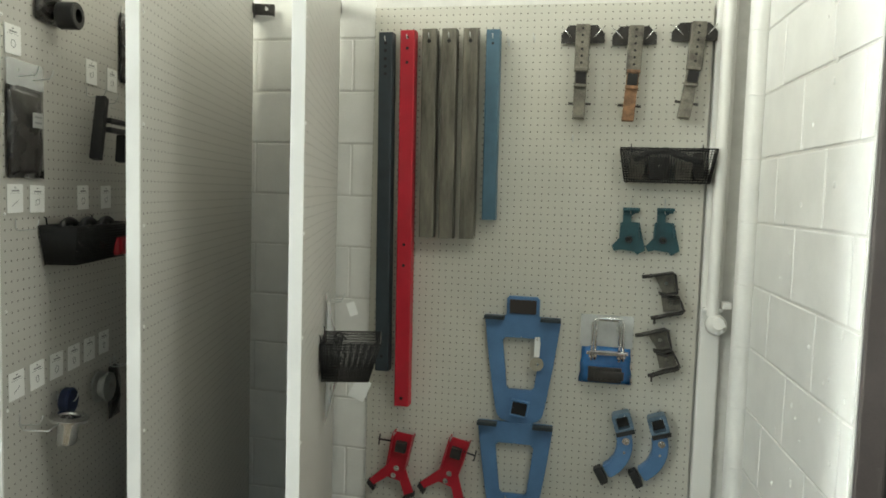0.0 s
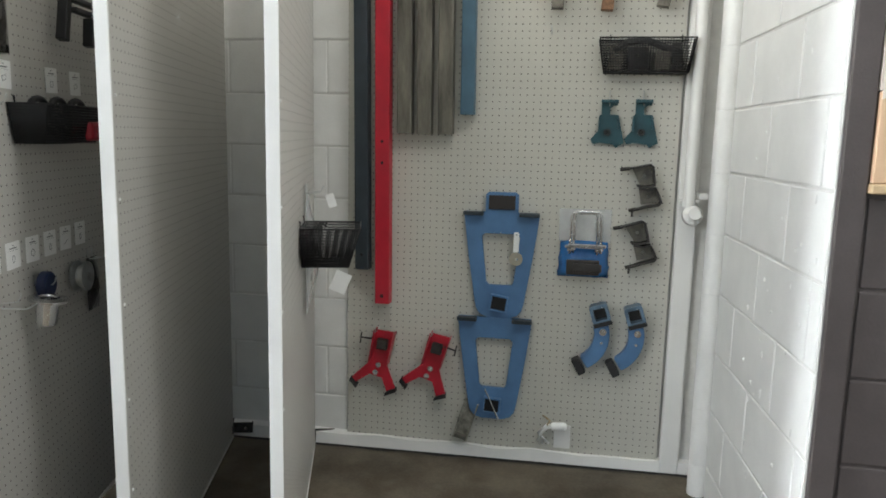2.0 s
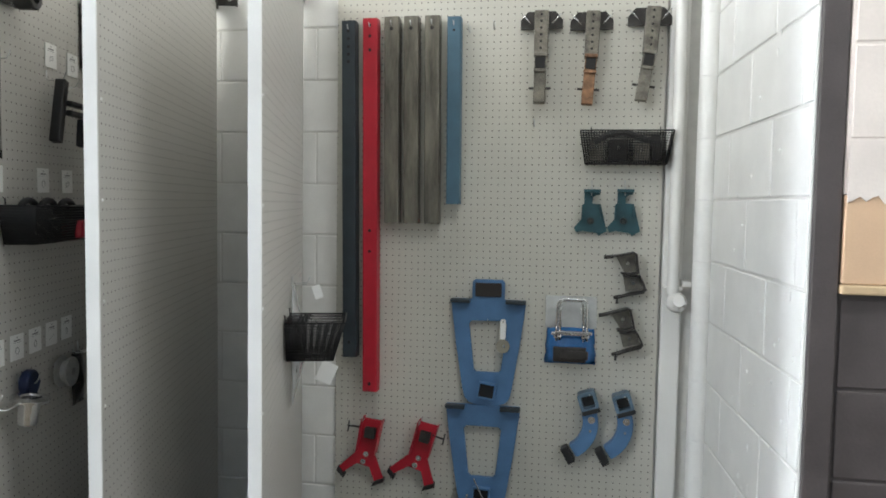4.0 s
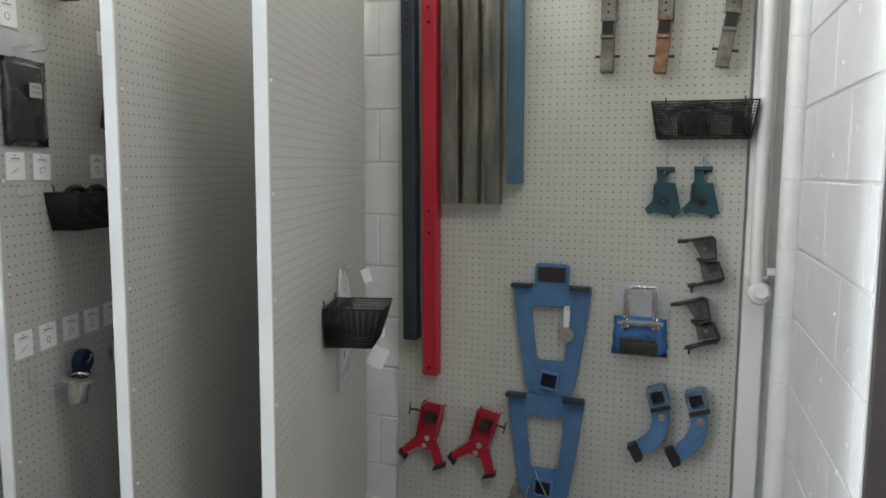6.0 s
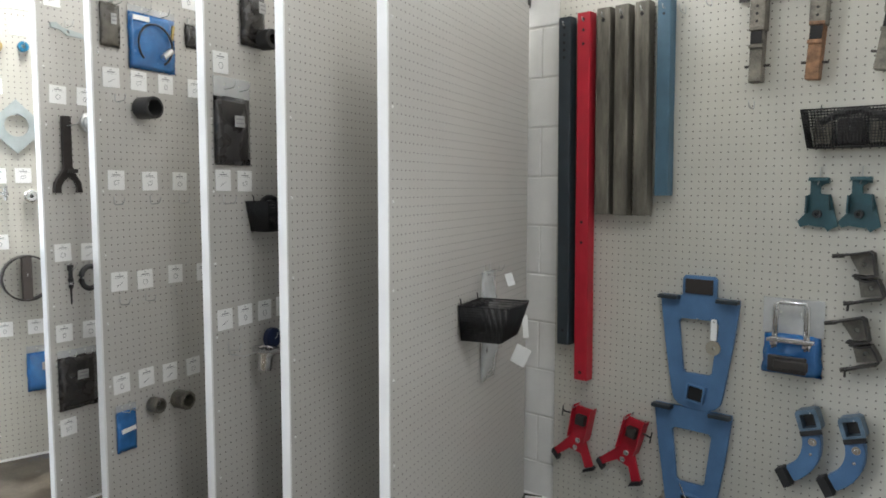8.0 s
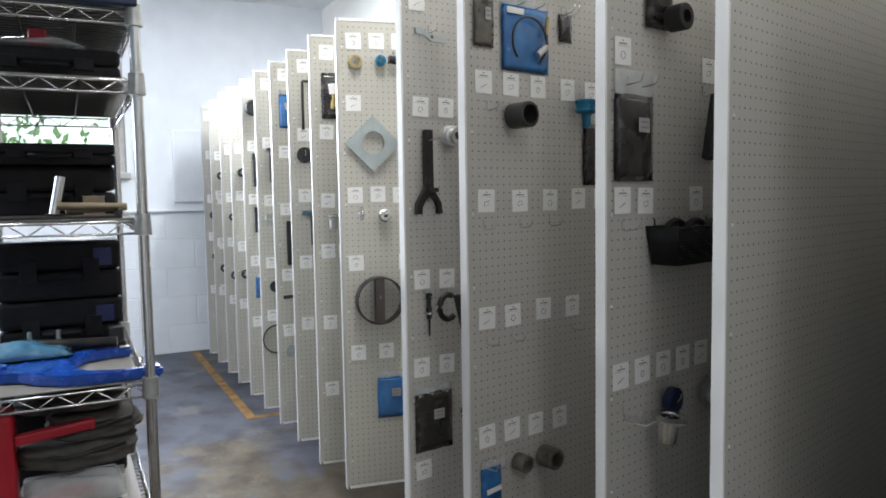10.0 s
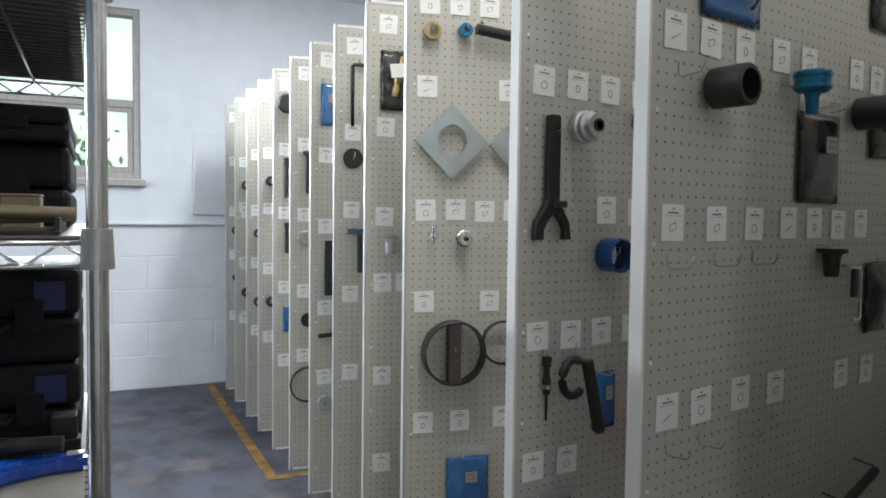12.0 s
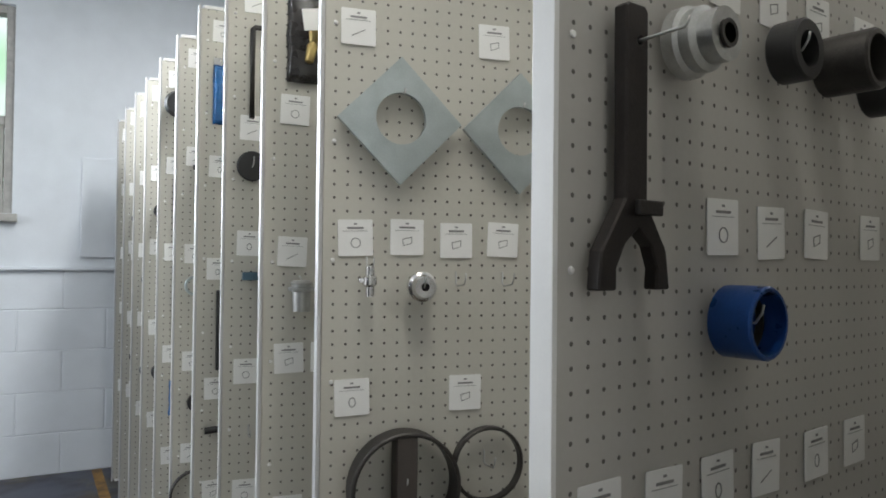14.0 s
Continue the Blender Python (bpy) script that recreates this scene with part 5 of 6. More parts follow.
turned("bearing_hub", "E", 0.190, 1.655, 0.012, [(0.016, 0), (0.037, 0), (0.041, 0.004), (0.041, 0.018), (0.036, 0.022), (0.037, 0.027), (0.037, 0.036), (0.030, 0.041), (0.030, 0.060), (0.016, 0.060)], STEEL, "bright steel stepped hub in clear wrap on a hook", "hub", inner=([(0.011, 0.004), (0.0158, 0.004), (0.0158, 0.064), (0.011, 0.064)], GUN))
turned("rubber_ring", "E", 0.398, 1.680, 0.02, tube_profile(0.040, 0.024, 0.04), BLACK, "black rubber ring on a hook", "rubber ring")
turned("dark_collar", "E", 0.530, 1.685, 0.015, tube_profile(0.042, 0.033, 0.075), GUN, "dark brown steel collar on a hook", "collar")
turned("black_sleeve", "E", 0.660, 1.675, 0.02, tube_profile(0.045, 0.030, 0.06), BLACK, "black sleeve on a hook", "sleeve")
turned("blue_ring", "E", 0.288, 1.335, 0.012, tube_profile(0.044, 0.038, 0.056), BRIGHTBLUE, "deep blue anodised ring on a hook", "ring", inner=([(0.035, 0.018), (0.0378, 0.018), (0.0378, 0.028), (0.035, 0.028)], GUN))
dr = thing("tap_tool", at("E", 0.088, 1.014, 0.016), "slim black threading tool hanging upright", "tool")
bm = bmesh.new()
lathe(bm, [(0, -0.085), (0.003, -0.08), (0.0042, -0.02), (0.009, -0.016), (0.011, 0.02), (0.008, 0.024), (0.008, 0.05), (0.012, 0.055), (0.012, 0.075), (0, 0.078)], None, 14)
part("body", bm, BLACK, dr)
bm = bmesh.new()
lathe(bm, [(0.0092, -0.005), (0.0118, -0.003), (0.0118, 0.006), (0.0092, 0.008)], None, 14)
part("ring", bm, CHROME, dr)
hook("E", 0.088, 1.09, 0.03)
hn = thing("strap_wrench", at("E", 0.175, 1.005, 0.02), "black strap wrench with a long handle", "wrench")
bm = bmesh.new()
wire(bm, [(-0.02 + 0.038 * math.cos(radians(a)), -0.02, 0.03 + 0.045 * math.sin(radians(a))) for a in range(60, 330, 18)], 0.011, seg=8)
part("strap_loop", bm, BLACK, hn)
part("handle", box(bmesh.new(), -0.012, 0.012, -0.045, -0.018, -0.12, 0.075, bevel=0.006, m=pose(0.032, 0, 0, 0, -14, 0)), BLACK, hn)
hook("E", 0.20, 1.10, 0.05)
bag("E", 0.294, 0.955, 0.085, 0.150, BAGBLUE, "blue plastic packet beside the strap wrench", d=0.014, seed=18)
bm = bmesh.new()
lathe(bm, [(0, 0), (0.006, 0.002), (0.009, 0.02), (0.010, 0.06), (0.013, 0.065), (0.013, 0.085), (0.007, 0.09), (0.007, 0.13), (0, 0.132)], pose(0.375, -0.035, 1.010, 0, 80, 0), 12)
wire(bm, [(0.44, 0.004, 1.035), (0.44, -0.03, 1.022)], 0.002)
tagged(part("small_reamer", bm, GUN, m=PANELS["E"]), "small dark steel reamer lying on a hook", "reamer")
rb = thing("red_funnel", at("E", 0.425, 0.885, 0.045), "bright red plastic cone on a hook", "cone")
bm = bmesh.new()
lathe(bm, [(0.0, 0.085), (0.016, 0.082), (0.020, 0.06), (0.038, 0.03), (0.044, -0.02), (0.040, -0.08), (0.0, -0.08)], None, 20)
part("cone", bm, RED, rb)
bm = bmesh.new()
wire(bm, [(-0.02, -0.02, 0.06), (-0.05, -0.02, 0.09), (-0.06, -0.02, 0.105)], 0.003)
wire(bm, [(0, 0.05, 0.10), (0, 0.01, 0.088)], 0.002)
part("wire_tail", bm, CHROME, rb)
bag("E", 0.455, 1.960, 0.085, 0.115, BAGBLUE, "small blue and clear packet high on the leaf", d=0.012, seed=19, clear_top=0.02)
cl = thing("hose_clamp", at("E", 0.111, 2.015, 0.012), "silver bent strap clamp on a hook", "strap clamp")
bm = bmesh.new()
plate(bm, [(-0.068, 0.012), (-0.045, 0.016), (-0.02, 0.0), (0.06, -0.012), (0.068, -0.030), (0.0, -0.028), (-0.03, -0.010), (-0.064, -0.006)], -0.014, -0.004, [ring(0.0, -0.014, 0.007, 10)])
part("strap", bm, CHIP, cl)
hook("E", 0.115, 2.035, 0.03)
bag("E", 0.107, 0.613, 0.165, 0.220, BAGBLACK, "black plastic bag with a sticker low on the leaf", d=0.020, seed=20, clear_top=0.025)
bm = bmesh.new()
wire(bm, [(0.25 + 0.03 * math.cos(radians(a)), -0.03, 0.625 + 0.03 * math.sin(radians(a))) for a in range(0, 300, 25)], 0.008, seg=8)
wire(bm, [(0.25, 0.004, 0.67), (0.25, -0.03, 0.658)], 0.002)
tagged(part("black_hook_tool", bm, BLACK, m=PANELS["E"]), "black curled hook tool", "hook tool")

# ---- panel F ----
cards("F", 2.128, 0.074, 0.177, 0.280)
cards("F", 1.855, 0.068, 0.352)
cards("F", 1.449, 0.067, 0.170, 0.273, 0.375)
cards("F", 1.143, 0.064, 0.295)
cards("F", 0.738, 0.065, 0.194, 0.348)
turned("brass_ring", "F", 0.078, 2.032, 0.008, tube_profile(0.030, 0.020, 0.02), BRASS, "brass threaded ring on a hook", "ring")
turned("hex_cap", "F", 0.190, 2.040, 0.008, tube_profile(0.024, 0.010, 0.03), CYAN, "bright blue round cap on a hook", "cap", seg=10)
bm = bmesh.new()
rod(bm, (0.225, -0.035, 2.045), (0.42, -0.035, 2.020), 0.018, 14)
wire(bm, [(0.25, 0.004, 2.08), (0.25, -0.03, 2.066)], 0.002)
wire(bm, [(0.38, 0.004, 2.065), (0.38, -0.03, 2.05)], 0.002)
tagged(part("black_tube", bm, BLACK, m=PANELS["F"]), "black rubber tube resting on hooks", "tube")


def diamond(s, z):
    ob = thing("square_plate", at("F", s, z, 0.010), "galvanised square plate with a round hole, hung by a corner", "steel plate", "square plates")
    bm = bmesh.new()
    plate(bm, [(0, 0.124), (0.124, 0), (0, -0.124), (-0.124, 0)], -0.016, -0.006, [ring(0, 0.004, 0.050, 32)])
    part("plate", bm, CHIP, ob)
    bm = bmesh.new()
    wire(bm, [(0.004, 0.014, 0.070), (0.004, -0.004, 0.060), (0.004, -0.020, 0.050), (0.006, -0.022, 0.062)], 0.002)
    part("support_hook", bm, STEEL, ob)


diamond(0.149, 1.675)
diamond(0.402, 1.668)
ft = thing("swivel_fitting", at("F", 0.090, 1.367, 0.01), "small chrome swivel fitting on a hook", "fitting")
bm = bmesh.new()
lathe(bm, [(0, -0.03), (0.008, -0.03), (0.008, -0.012), (0.014, -0.008), (0.014, 0.006), (0.009, 0.010), (0.009, 0.026), (0, 0.03)], pose(0, -0.02, 0), 12)
box(bm, -0.022, 0.0, -0.024, -0.016, -0.004, 0.004, bevel=0.001)
part("body", bm, CHROME, ft)
hook("F", 0.09, 1.40, 0.03)
turned("quick_coupler", "F", 0.192, 1.355, 0.008, [(0.008, 0), (0.018, 0), (0.018, 0.012), (0.028, 0.014), (0.029, 0.030), (0.024, 0.034), (0.020, 0.048), (0.008, 0.048)], CHROME, "chrome quick coupler on a hook", "coupler", inner=([(0, 0.040), (0.0078, 0.040), (0.0078, 0.010), (0, 0.010)], DARK))
hook("F", 0.273, 1.372, 0.03), hook("F", 0.375, 1.372, 0.03)
br = turned("wide_ring", "F", 0.160, 0.974, 0.010, tube_profile(0.108, 0.100, 0.050), GUN, "wide dark steel band ring on a hook", "band ring", seg=40)
part("strap", boxes((-0.020, 0.020, -0.048, -0.004, -0.099, 0.099), bevel=0.002), mat("brown_strap", (0.075, 0.062, 0.055), rough=0.6), br)
turned("thin_ring", "F", 0.338, 1.000, 0.012, tube_profile(0.076, 0.069, 0.018), GUN, "thin dark steel snap ring on a hook", "snap ring", seg=36)
bag("F", 0.222, 0.520, 0.150, 0.190, BAGBLUE, "blue plastic bag with clear top holding a black part", d=0.020, seed=21, clear_top=0.03)

# ---- panels G to O, seen edge on ----
cards("G", 2.136, 0.080), cards("G", 1.757, 0.072), cards("G", 1.425, 0.070), cards("G", 1.174, 0.065, 0.150), cards("G", 0.820, 0.066), cards("G", 0.49, 0.066)
gb = bag("G", 0.101, 1.930, 0.100, 0.220, BAGBLACK, "dark pouch with clear front holding brass fittings", d=0.012, seed=22, stick=False)
bm = bmesh.new()
lathe(bm, [(0, -0.07), (0.010, -0.065), (0.014, -0.03), (0.009, -0.02), (0.016, 0.0), (0.016, 0.03), (0.008, 0.04), (0.008, 0.085), (0, 0.09)], pose(0.01, -0.026, 0.0, 0, 12, 0), 14)
part("brass_fitting", bm, BRASS, gb)
part("sticker", box(bmesh.new(), -0.026, 0.026, -0.0015, 0, -0.025, 0.025, m=pose(0.004, -0.045, 0.03, 0, -8, 0)), PAPER, gb)
gc = thing("vent_cap", at("G", 0.087, 1.322, 0.035), "dull metal vent cap with a flange", "cap")
bm = bmesh.new()
lathe(bm, [(0, -0.036), (0.020, -0.036), (0.021, 0.010), (0.030, 0.012), (0.031, 0.019), (0.022, 0.022), (0.026, 0.030), (0.018, 0.036), (0, 0.036)], None, 20)
part("body", bm, STEEL, gc)
bm = bmesh.new()
wire(bm, [(0, 0.038, 0.045), (0, 0.015, 0.042), (0, 0.0, 0.036)], 0.002)
part("support_hook", bm, STEEL, gc)
cards("H", 2.139, 0.081), cards("H", 1.778, 0.074), cards("H", 1.448, 0.070), cards("H", 1.090, 0.066), cards("H", 0.757, 0.067)
bm = bmesh.new()
wire(bm, [(0.13, -0.02, 2.055), (0.075, -0.02, 2.055), (0.070, -0.02, 2.050), (0.070, -0.02, 1.80)], 0.0075, seg=8)
wire(bm, [(0.10, 0.004, 2.08), (0.10, -0.02, 2.062)], 0.002)
tagged(part("angle_rod", bm, GUN, m=PANELS["H"]), "long dark steel right-angle rod", "rod")
turned("black_disc", "H", 0.073, 1.666, 0.008, [(0, 0), (0.040, 0), (0.042, 0.003), (0.042, 0.010), (0.038, 0.013), (0, 0.012)], BLACK, "black rubber disc on a hook", "disc", close=False)
bc = thing("bar_clamp", at("H", 0.090, 1.275, 0.01), "small dark blue bar clamp", "clamp")
part("bar", boxes((0.004, 0.024, -0.025, -0.005, -0.09, 0.07), bevel=0.002), NAVY, bc)
part("jaw", boxes((-0.040, 0.050, -0.03, -0.004, 0.072, 0.095), bevel=0.003), SLATE, bc)
hook("H", 0.09, 1.375, 0.03)
hook("H", 0.075, 0.93, 0.03)
cards("I", 2.141, 0.074), cards("I", 1.705, 0.068), cards("I", 1.372, 0.066), cards("I", 0.990, 0.064), cards("I", 0.663, 0.062)
bag("I", 0.080, 1.937, 0.075, 0.195, BAGBLUE, "tall blue plastic packet with white strip", d=0.014, seed=23, clear_top=0.02)
part_i = tagged(part("flat_bar", boxes((0.062, 0.108, -0.024, -0.006, 1.05, 1.305), bevel=0.002), BLACK, m=PANELS["I"]), "black flat steel bar fixed upright", "bar")
turned("white_washer", "I", 0.065, 0.543, 0.006, tube_profile(0.034, 0.009, 0.012), CHIP, "pale metal washer on a hook", "washer")
bm = bmesh.new()
rod(bm, (0.03, -0.03, 0.862), (0.11, -0.03, 0.868), 0.011, 10)
wire(bm, [(0.09, 0.004, 0.89), (0.09, -0.03, 0.875)], 0.002)
tagged(part("short_bolt", bm, BLACK, m=PANELS["I"]), "short black bolt on a hook", "bolt")
cards("J", 2.140, 0.069), cards("J", 1.782, 0.068), cards("J", 1.423, 0.067), cards("J", 1.037, 0.065), cards("J", 0.704, 0.064)
jt = thing("black_cylinder", at("J", 0.085, 1.640, 0.03), "slim black cylinder tool hanging upright", "cylinder")
bm = bmesh.new()
lathe(bm, [(0, -0.11), (0.012, -0.108), (0.016, -0.09), (0.016, 0.085), (0.030, 0.090), (0.030, 0.105), (0, 0.11)], None, 16)
part("body", bm, BLACK, jt)
hook("J", 0.085, 1.76, 0.03)
turned("clear_ring", "J", 0.069, 1.308, 0.006, tube_profile(0.036, 0.026, 0.012), CHIP, "pale metal ring on a hook", "ring")
turned("dark_disc", "J", 0.085, 0.885, 0.006, [(0, 0), (0.034, 0), (0.036, 0.004), (0.036, 0.014), (0, 0.014)], BLACK, "black disc on a hook", "disc", close=False)
turned("hoop", "J", 0.085, 0.552, 0.006, tube_profile(0.092, 0.084, 0.02), GUN, "dark steel hoop on a hook", "hoop", seg=36)
cards("K", 2.140, 0.064), cards("K", 1.786, 0.060), cards("K", 1.432, 0.058), cards("K", 1.021, 0.057), cards("K", 0.612, 0.057)
turned("dark_funnel", "K", 0.065, 2.030, 0.01, [(0, 0), (0.04, 0), (0.055, 0.03), (0.045, 0.055), (0, 0.055)], BLACK, "black plastic cone cap on a hook", "cap", close=False)
for zz, hh in ((1.625, 0.22), (1.295, 0.17)):
    bm = bmesh.new()
    lathe(bm, [(0, -hh / 2), (0.010, -hh / 2), (0.010, hh * 0.3), (0.014, hh * 0.32), (0.014, hh / 2), (0, hh / 2)], None, 12)
    tagged(part("slim_tool", bm, BLACK, m=at("K", 0.068, zz, 0.016)), "slim black rod tool hanging upright", "rod tool", "slim rod tools")
bag("K", 0.072, 0.842, 0.045, 0.14, BAGBLUE, "narrow blue plastic packet", d=0.015, seed=24, stick=False)
for key, off in (("L", 0.0), ("M", 0.012), ("N", -0.01), ("O", 0.02)):
    for k, zz in enumerate((2.153, 1.790, 1.458, 1.098, 0.685)):
        card(key, 0.057, zz + off * (1 if k % 2 else -1))
for key, zz, r in (("L", 1.62, 0.03), ("L", 0.90, 0.03), ("M", 1.30, 0.028), ("M", 0.86, 0.03), ("N", 1.62, 0.03), ("N", 0.88, 0.03), ("O", 1.30, 0.03), ("O", 0.95, 0.025)):
    turned("dark_bushing", key, 0.065, zz, 0.008, tube_profile(r, r * 0.5, 0.05), BLACK if key in "LN" else NAVY, "dark round bushing on a hook", "bushing")


# ---- wire shelving rack ----
RX0, RX1, RY0, RY1 = -2.530, -1.620, -0.10, 0.262
LEVELS = (0.22, 0.648, 1.000, 1.393, 1.721, 1.879)
rack = thing("wire_rack", pose(0, 0, 0), "chrome wire shelving rack loaded with tools", "shelving rack")
for x_ in (RX0, RX1):
    for y_ in (RY0, RY1):
        bm = bmesh.new()
        rod(bm, (x_, y_, 0.02), (x_, y_, 1.93), 0.0127, 16)
        po = part("post", bm, CHROME, rack)
        bm = bmesh.new()
        lathe(bm, [(0, 0), (0.018, 0), (0.018, 0.012), (0.008, 0.02), (0, 0.02)], Matrix.Translation((x_, y_, 0)), 12)
        part("foot", bm, BLACK, po)
        for z_ in LEVELS:
            bm = bmesh.new()
            lathe(bm, [(0.0130, -0.032), (0.020, -0.032), (0.0175, 0.018), (0.0130, 0.018)], Matrix.Translation((x_, y_, z_)), 16, close=True)
            part("collar", bm, STEEL, po)
for z_ in LEVELS:
    bm = bmesh.new()
    for (xa, ya), (xb, yb), n in (((RX1, RY0), (RX1, RY1), 9), ((RX0, RY0), (RX0, RY1), 9), ((RX0, RY1), (RX1, RY1), 24), ((RX0, RY0), (RX1, RY0), 24)):
        a, b = Vector((xa, ya, z_)), Vector((xb, yb, z_))
        lo = Vector((0, 0, -0.028))
        wire(bm, [a, b], 0.0032, seg=6)
        wire(bm, [a + lo, b + lo], 0.0032, seg=6)
        wire(bm, [a.lerp(b, k / n) + (lo if k % 2 else Vector((0, 0, 0))) for k in range(n + 1)], 0.0022, seg=5)
    sh = part("wire_shelf", bm, CHROME, rack)
    bm = bmesh.new()
    for k in range(1, 30):
        x_ = RX0 + (RX1 - RX0) * k / 30
        wire(bm, [(x_, RY0, z_ + 0.004), (x_, RY1, z_ + 0.004)], 0.0017, seg=4)
    for k in (1, 2):
        y_ = RY0 + (RY1 - RY0) * k / 3
        wire(bm, [(RX0, y_, z_ - 0.001), (RX1, y_, z_ - 0.001)], 0.003, seg=5)
    tagged(part("wire_grid", bm, DULLWIRE, sh), kind="stuff")
    part("liner", boxes((RX0 + 0.02, RX1 - 0.012, RY0 + 0.012, RY1 - 0.02, z_ + 0.006, z_ + 0.0085)), SHELFLINER, sh, "grey plastic shelf liner")


def case(x0, x1, y0, y1, z0, h, material, label, badge=None):
    """A moulded tool case with a lid seam, latches and a handle."""
    ob = thing("tool_case", pose((x0 + x1) / 2, (y0 + y1) / 2, z0), label, "tool case", "tool cases")
    hx, hy = (x1 - x0) / 2, (y1 - y0) / 2
    part("base_shell", boxes((-hx, hx, -hy, hy, 0.0, h * 0.48), bevel=min(0.012, h * 0.12)), material, ob)
    part("lid", boxes((-hx, hx, -hy, hy, h * 0.50, h), bevel=min(0.012, h * 0.12)), material, ob)
    for dy in (-hy * 0.5, hy * 0.5):
        part("latch", boxes((hx, hx + 0.006, dy - 0.022, dy + 0.022, h * 0.30, h * 0.68), bevel=0.002), material, ob)
    bm = bmesh.new()
    wire(bm, [(hx, -0.05, h * 0.42), (hx + 0.022, -0.045, h * 0.40), (hx + 0.022, 0.045, h * 0.40), (hx, 0.05, h * 0.42)], 0.006)
    part("handle", bm, material, ob)
    if badge:
        part("badge", boxes((hx + 0.0005, hx + 0.003, hy * 0.55, hy * 0.85, h * 0.56, h * 0.86)), badge, ob)
    return ob


S6, S5, S4, S3, S2, S1 = (z + 0.0088 for z in LEVELS[::-1])
case(-2.470, -1.595, -0.09, 0.270, S6, 0.045, mat("navy_plastic", (0.012, 0.028, 0.085), rough=0.4, vary=0.15), "flat navy blue plastic tool case on the top shelf")
case(-2.490, -1.710, -0.085, 0.235, S5, 0.075, CASE, "low black tool case")
case(-2.450, -1.950, -0.09, 0.225, S4, 0.135, CASE, "black moulded tool case on the rack")
case(-2.490, -2.070, -0.08, 0.235, S3, 0.155, CASE, "black tool case with blue badge", BADGE)
case(-2.490, -2.070, -0.08, 0.235, S3 + 0.157, 0.165, CASE, "black tool case stacked on another", BADGE)
tr = thing("metal_tray", pose(-1.790, 0.07, S4), "shallow grey metal tray", "tray")
part("tray", boxes((-0.12, 0.14, -0.16, 0.15, 0.0, 0.006), (-0.12, 0.14, -0.16, -0.154, 0.0065, 0.022), (-0.12, 0.14, 0.144, 0.15, 0.0065, 0.022), bevel=0.001), GUN, tr)
tu = thing("chrome_tube", pose(-1.730, 0.075, S4 + 0.006), "upright polished tube with a blue sheen", "tube")
bm = bmesh.new()
rod(bm, (0, 0, 0.005), (0.0, 0.018, 0.095), 0.011, 14)
part("tube", bm, CHROME, tu)
part("base", boxes((-0.02, 0.02, -0.02, 0.02, 0, 0.006), bevel=0.002), GUN, tu)
bm = bmesh.new()
rod(bm, (-1.710, 0.08, S4 + 0.030), (-1.730, 0.235, S4 + 0.026), 0.010, 10)
rod(bm, (-1.750, 0.10, S4 + 0.018), (-1.770, 0.225, S4 + 0.018), 0.008, 10, 0.003)
tagged(part("brass_rod", bm, mat("dull_brass", (0.30, 0.25, 0.17), rough=0.45, metal=0.6), None), "dull brass rods lying on the tray", "rod")
bx = thing("small_box", pose(-1.850, 0.165, S4), "small tan cardboard box", "box")
part("carton", boxes((-0.03, 0.03, -0.025, 0.025, 0, 0.05), bevel=0.002), mat("tan_card", (0.35, 0.28, 0.20), rough=0.7), bx)
part("lid_flap", boxes((-0.031, 0.031, -0.026, 0.026, 0.0505, 0.054), bevel=0.001), bpy.data.materials["tan_card"], bx)
cb = thing("crumpled_wrap", pose(-1.770, 0.06, S5 + 0.078, -90, 0, 90), "crumpled clear and red plastic wrap", "plastic wrap")
part("wrap", crumpled(bmesh.new(), 0.20, 0.14, 0.035, 31), CLEAR, cb)
part("red_cap", boxes((-0.02, 0.02, -0.045, -0.005, -0.02, 0.02), bevel=0.006), RED, cb)
# blue forked part
fo = thing("blue_fork", pose(-1.770, 0.02, S3), "bright blue painted forked steel arm on the shelf", "forked arm")
bm = bmesh.new()
fork = [(-0.166, 0.245), (-0.176, 0.16), (-0.160, 0.08), (-0.115, 0.015), (-0.075, -0.02), (-0.055, -0.10), (0.030, -0.10), (0.055, -0.02), (0.110, 0.025), (0.150, 0.08), (0.160, 0.16), (0.152, 0.295), (0.126, 0.295), (0.126, 0.19), (0.105, 0.135), (0.055, 0.108), (0.0, 0.100), (-0.06, 0.106), (-0.112, 0.135), (-0.136, 0.19), (-0.140, 0.245)]
plate(bm, fork, 0.0, 0.026, m=Matrix(((1, 0, 0, 0), (0, 0, 1, 0), (0, 1, 0, 0), (0, 0, 0, 1))))
bmesh.ops.bevel(bm, geom=[e for e in bm.edges if len(e.link_faces) == 2 and e.calc_face_angle(0) > 0.9], offset=0.006, segments=2, affect="EDGES")
part("arm", bm, mat("gloss_blue", (0.010, 0.075, 0.42), rough=0.25, vary=0.1, coat=0.4), fo)
bm = bmesh.new()
lathe(bm, [(0.010, 0.0265), (0.024, 0.0265), (0.024, 0.036), (0.010, 0.036)], Matrix.Translation((-0.012, -0.07, 0)), 18, close=True)
part("boss", bm, bpy.data.materials["gloss_blue"], fo)
for x_, y_ in ((0.139, 0.262), (-0.153, 0.215)):
    part("wear_pad", boxes((x_ - 0.011, x_ + 0.011, y_, y_ + 0.026, 0.0265, 0.0285), bevel=0.0005), STEEL, fo, "worn bright steel pad")
fo.matrix_basis = pose(-1.795, 0.0, S3 + 0.001)
sb = thing("blue_bag", pose(-1.950, -0.02, S3 + 0.03, -90, 0, 90), "pale blue plastic bag of parts", "plastic bag")
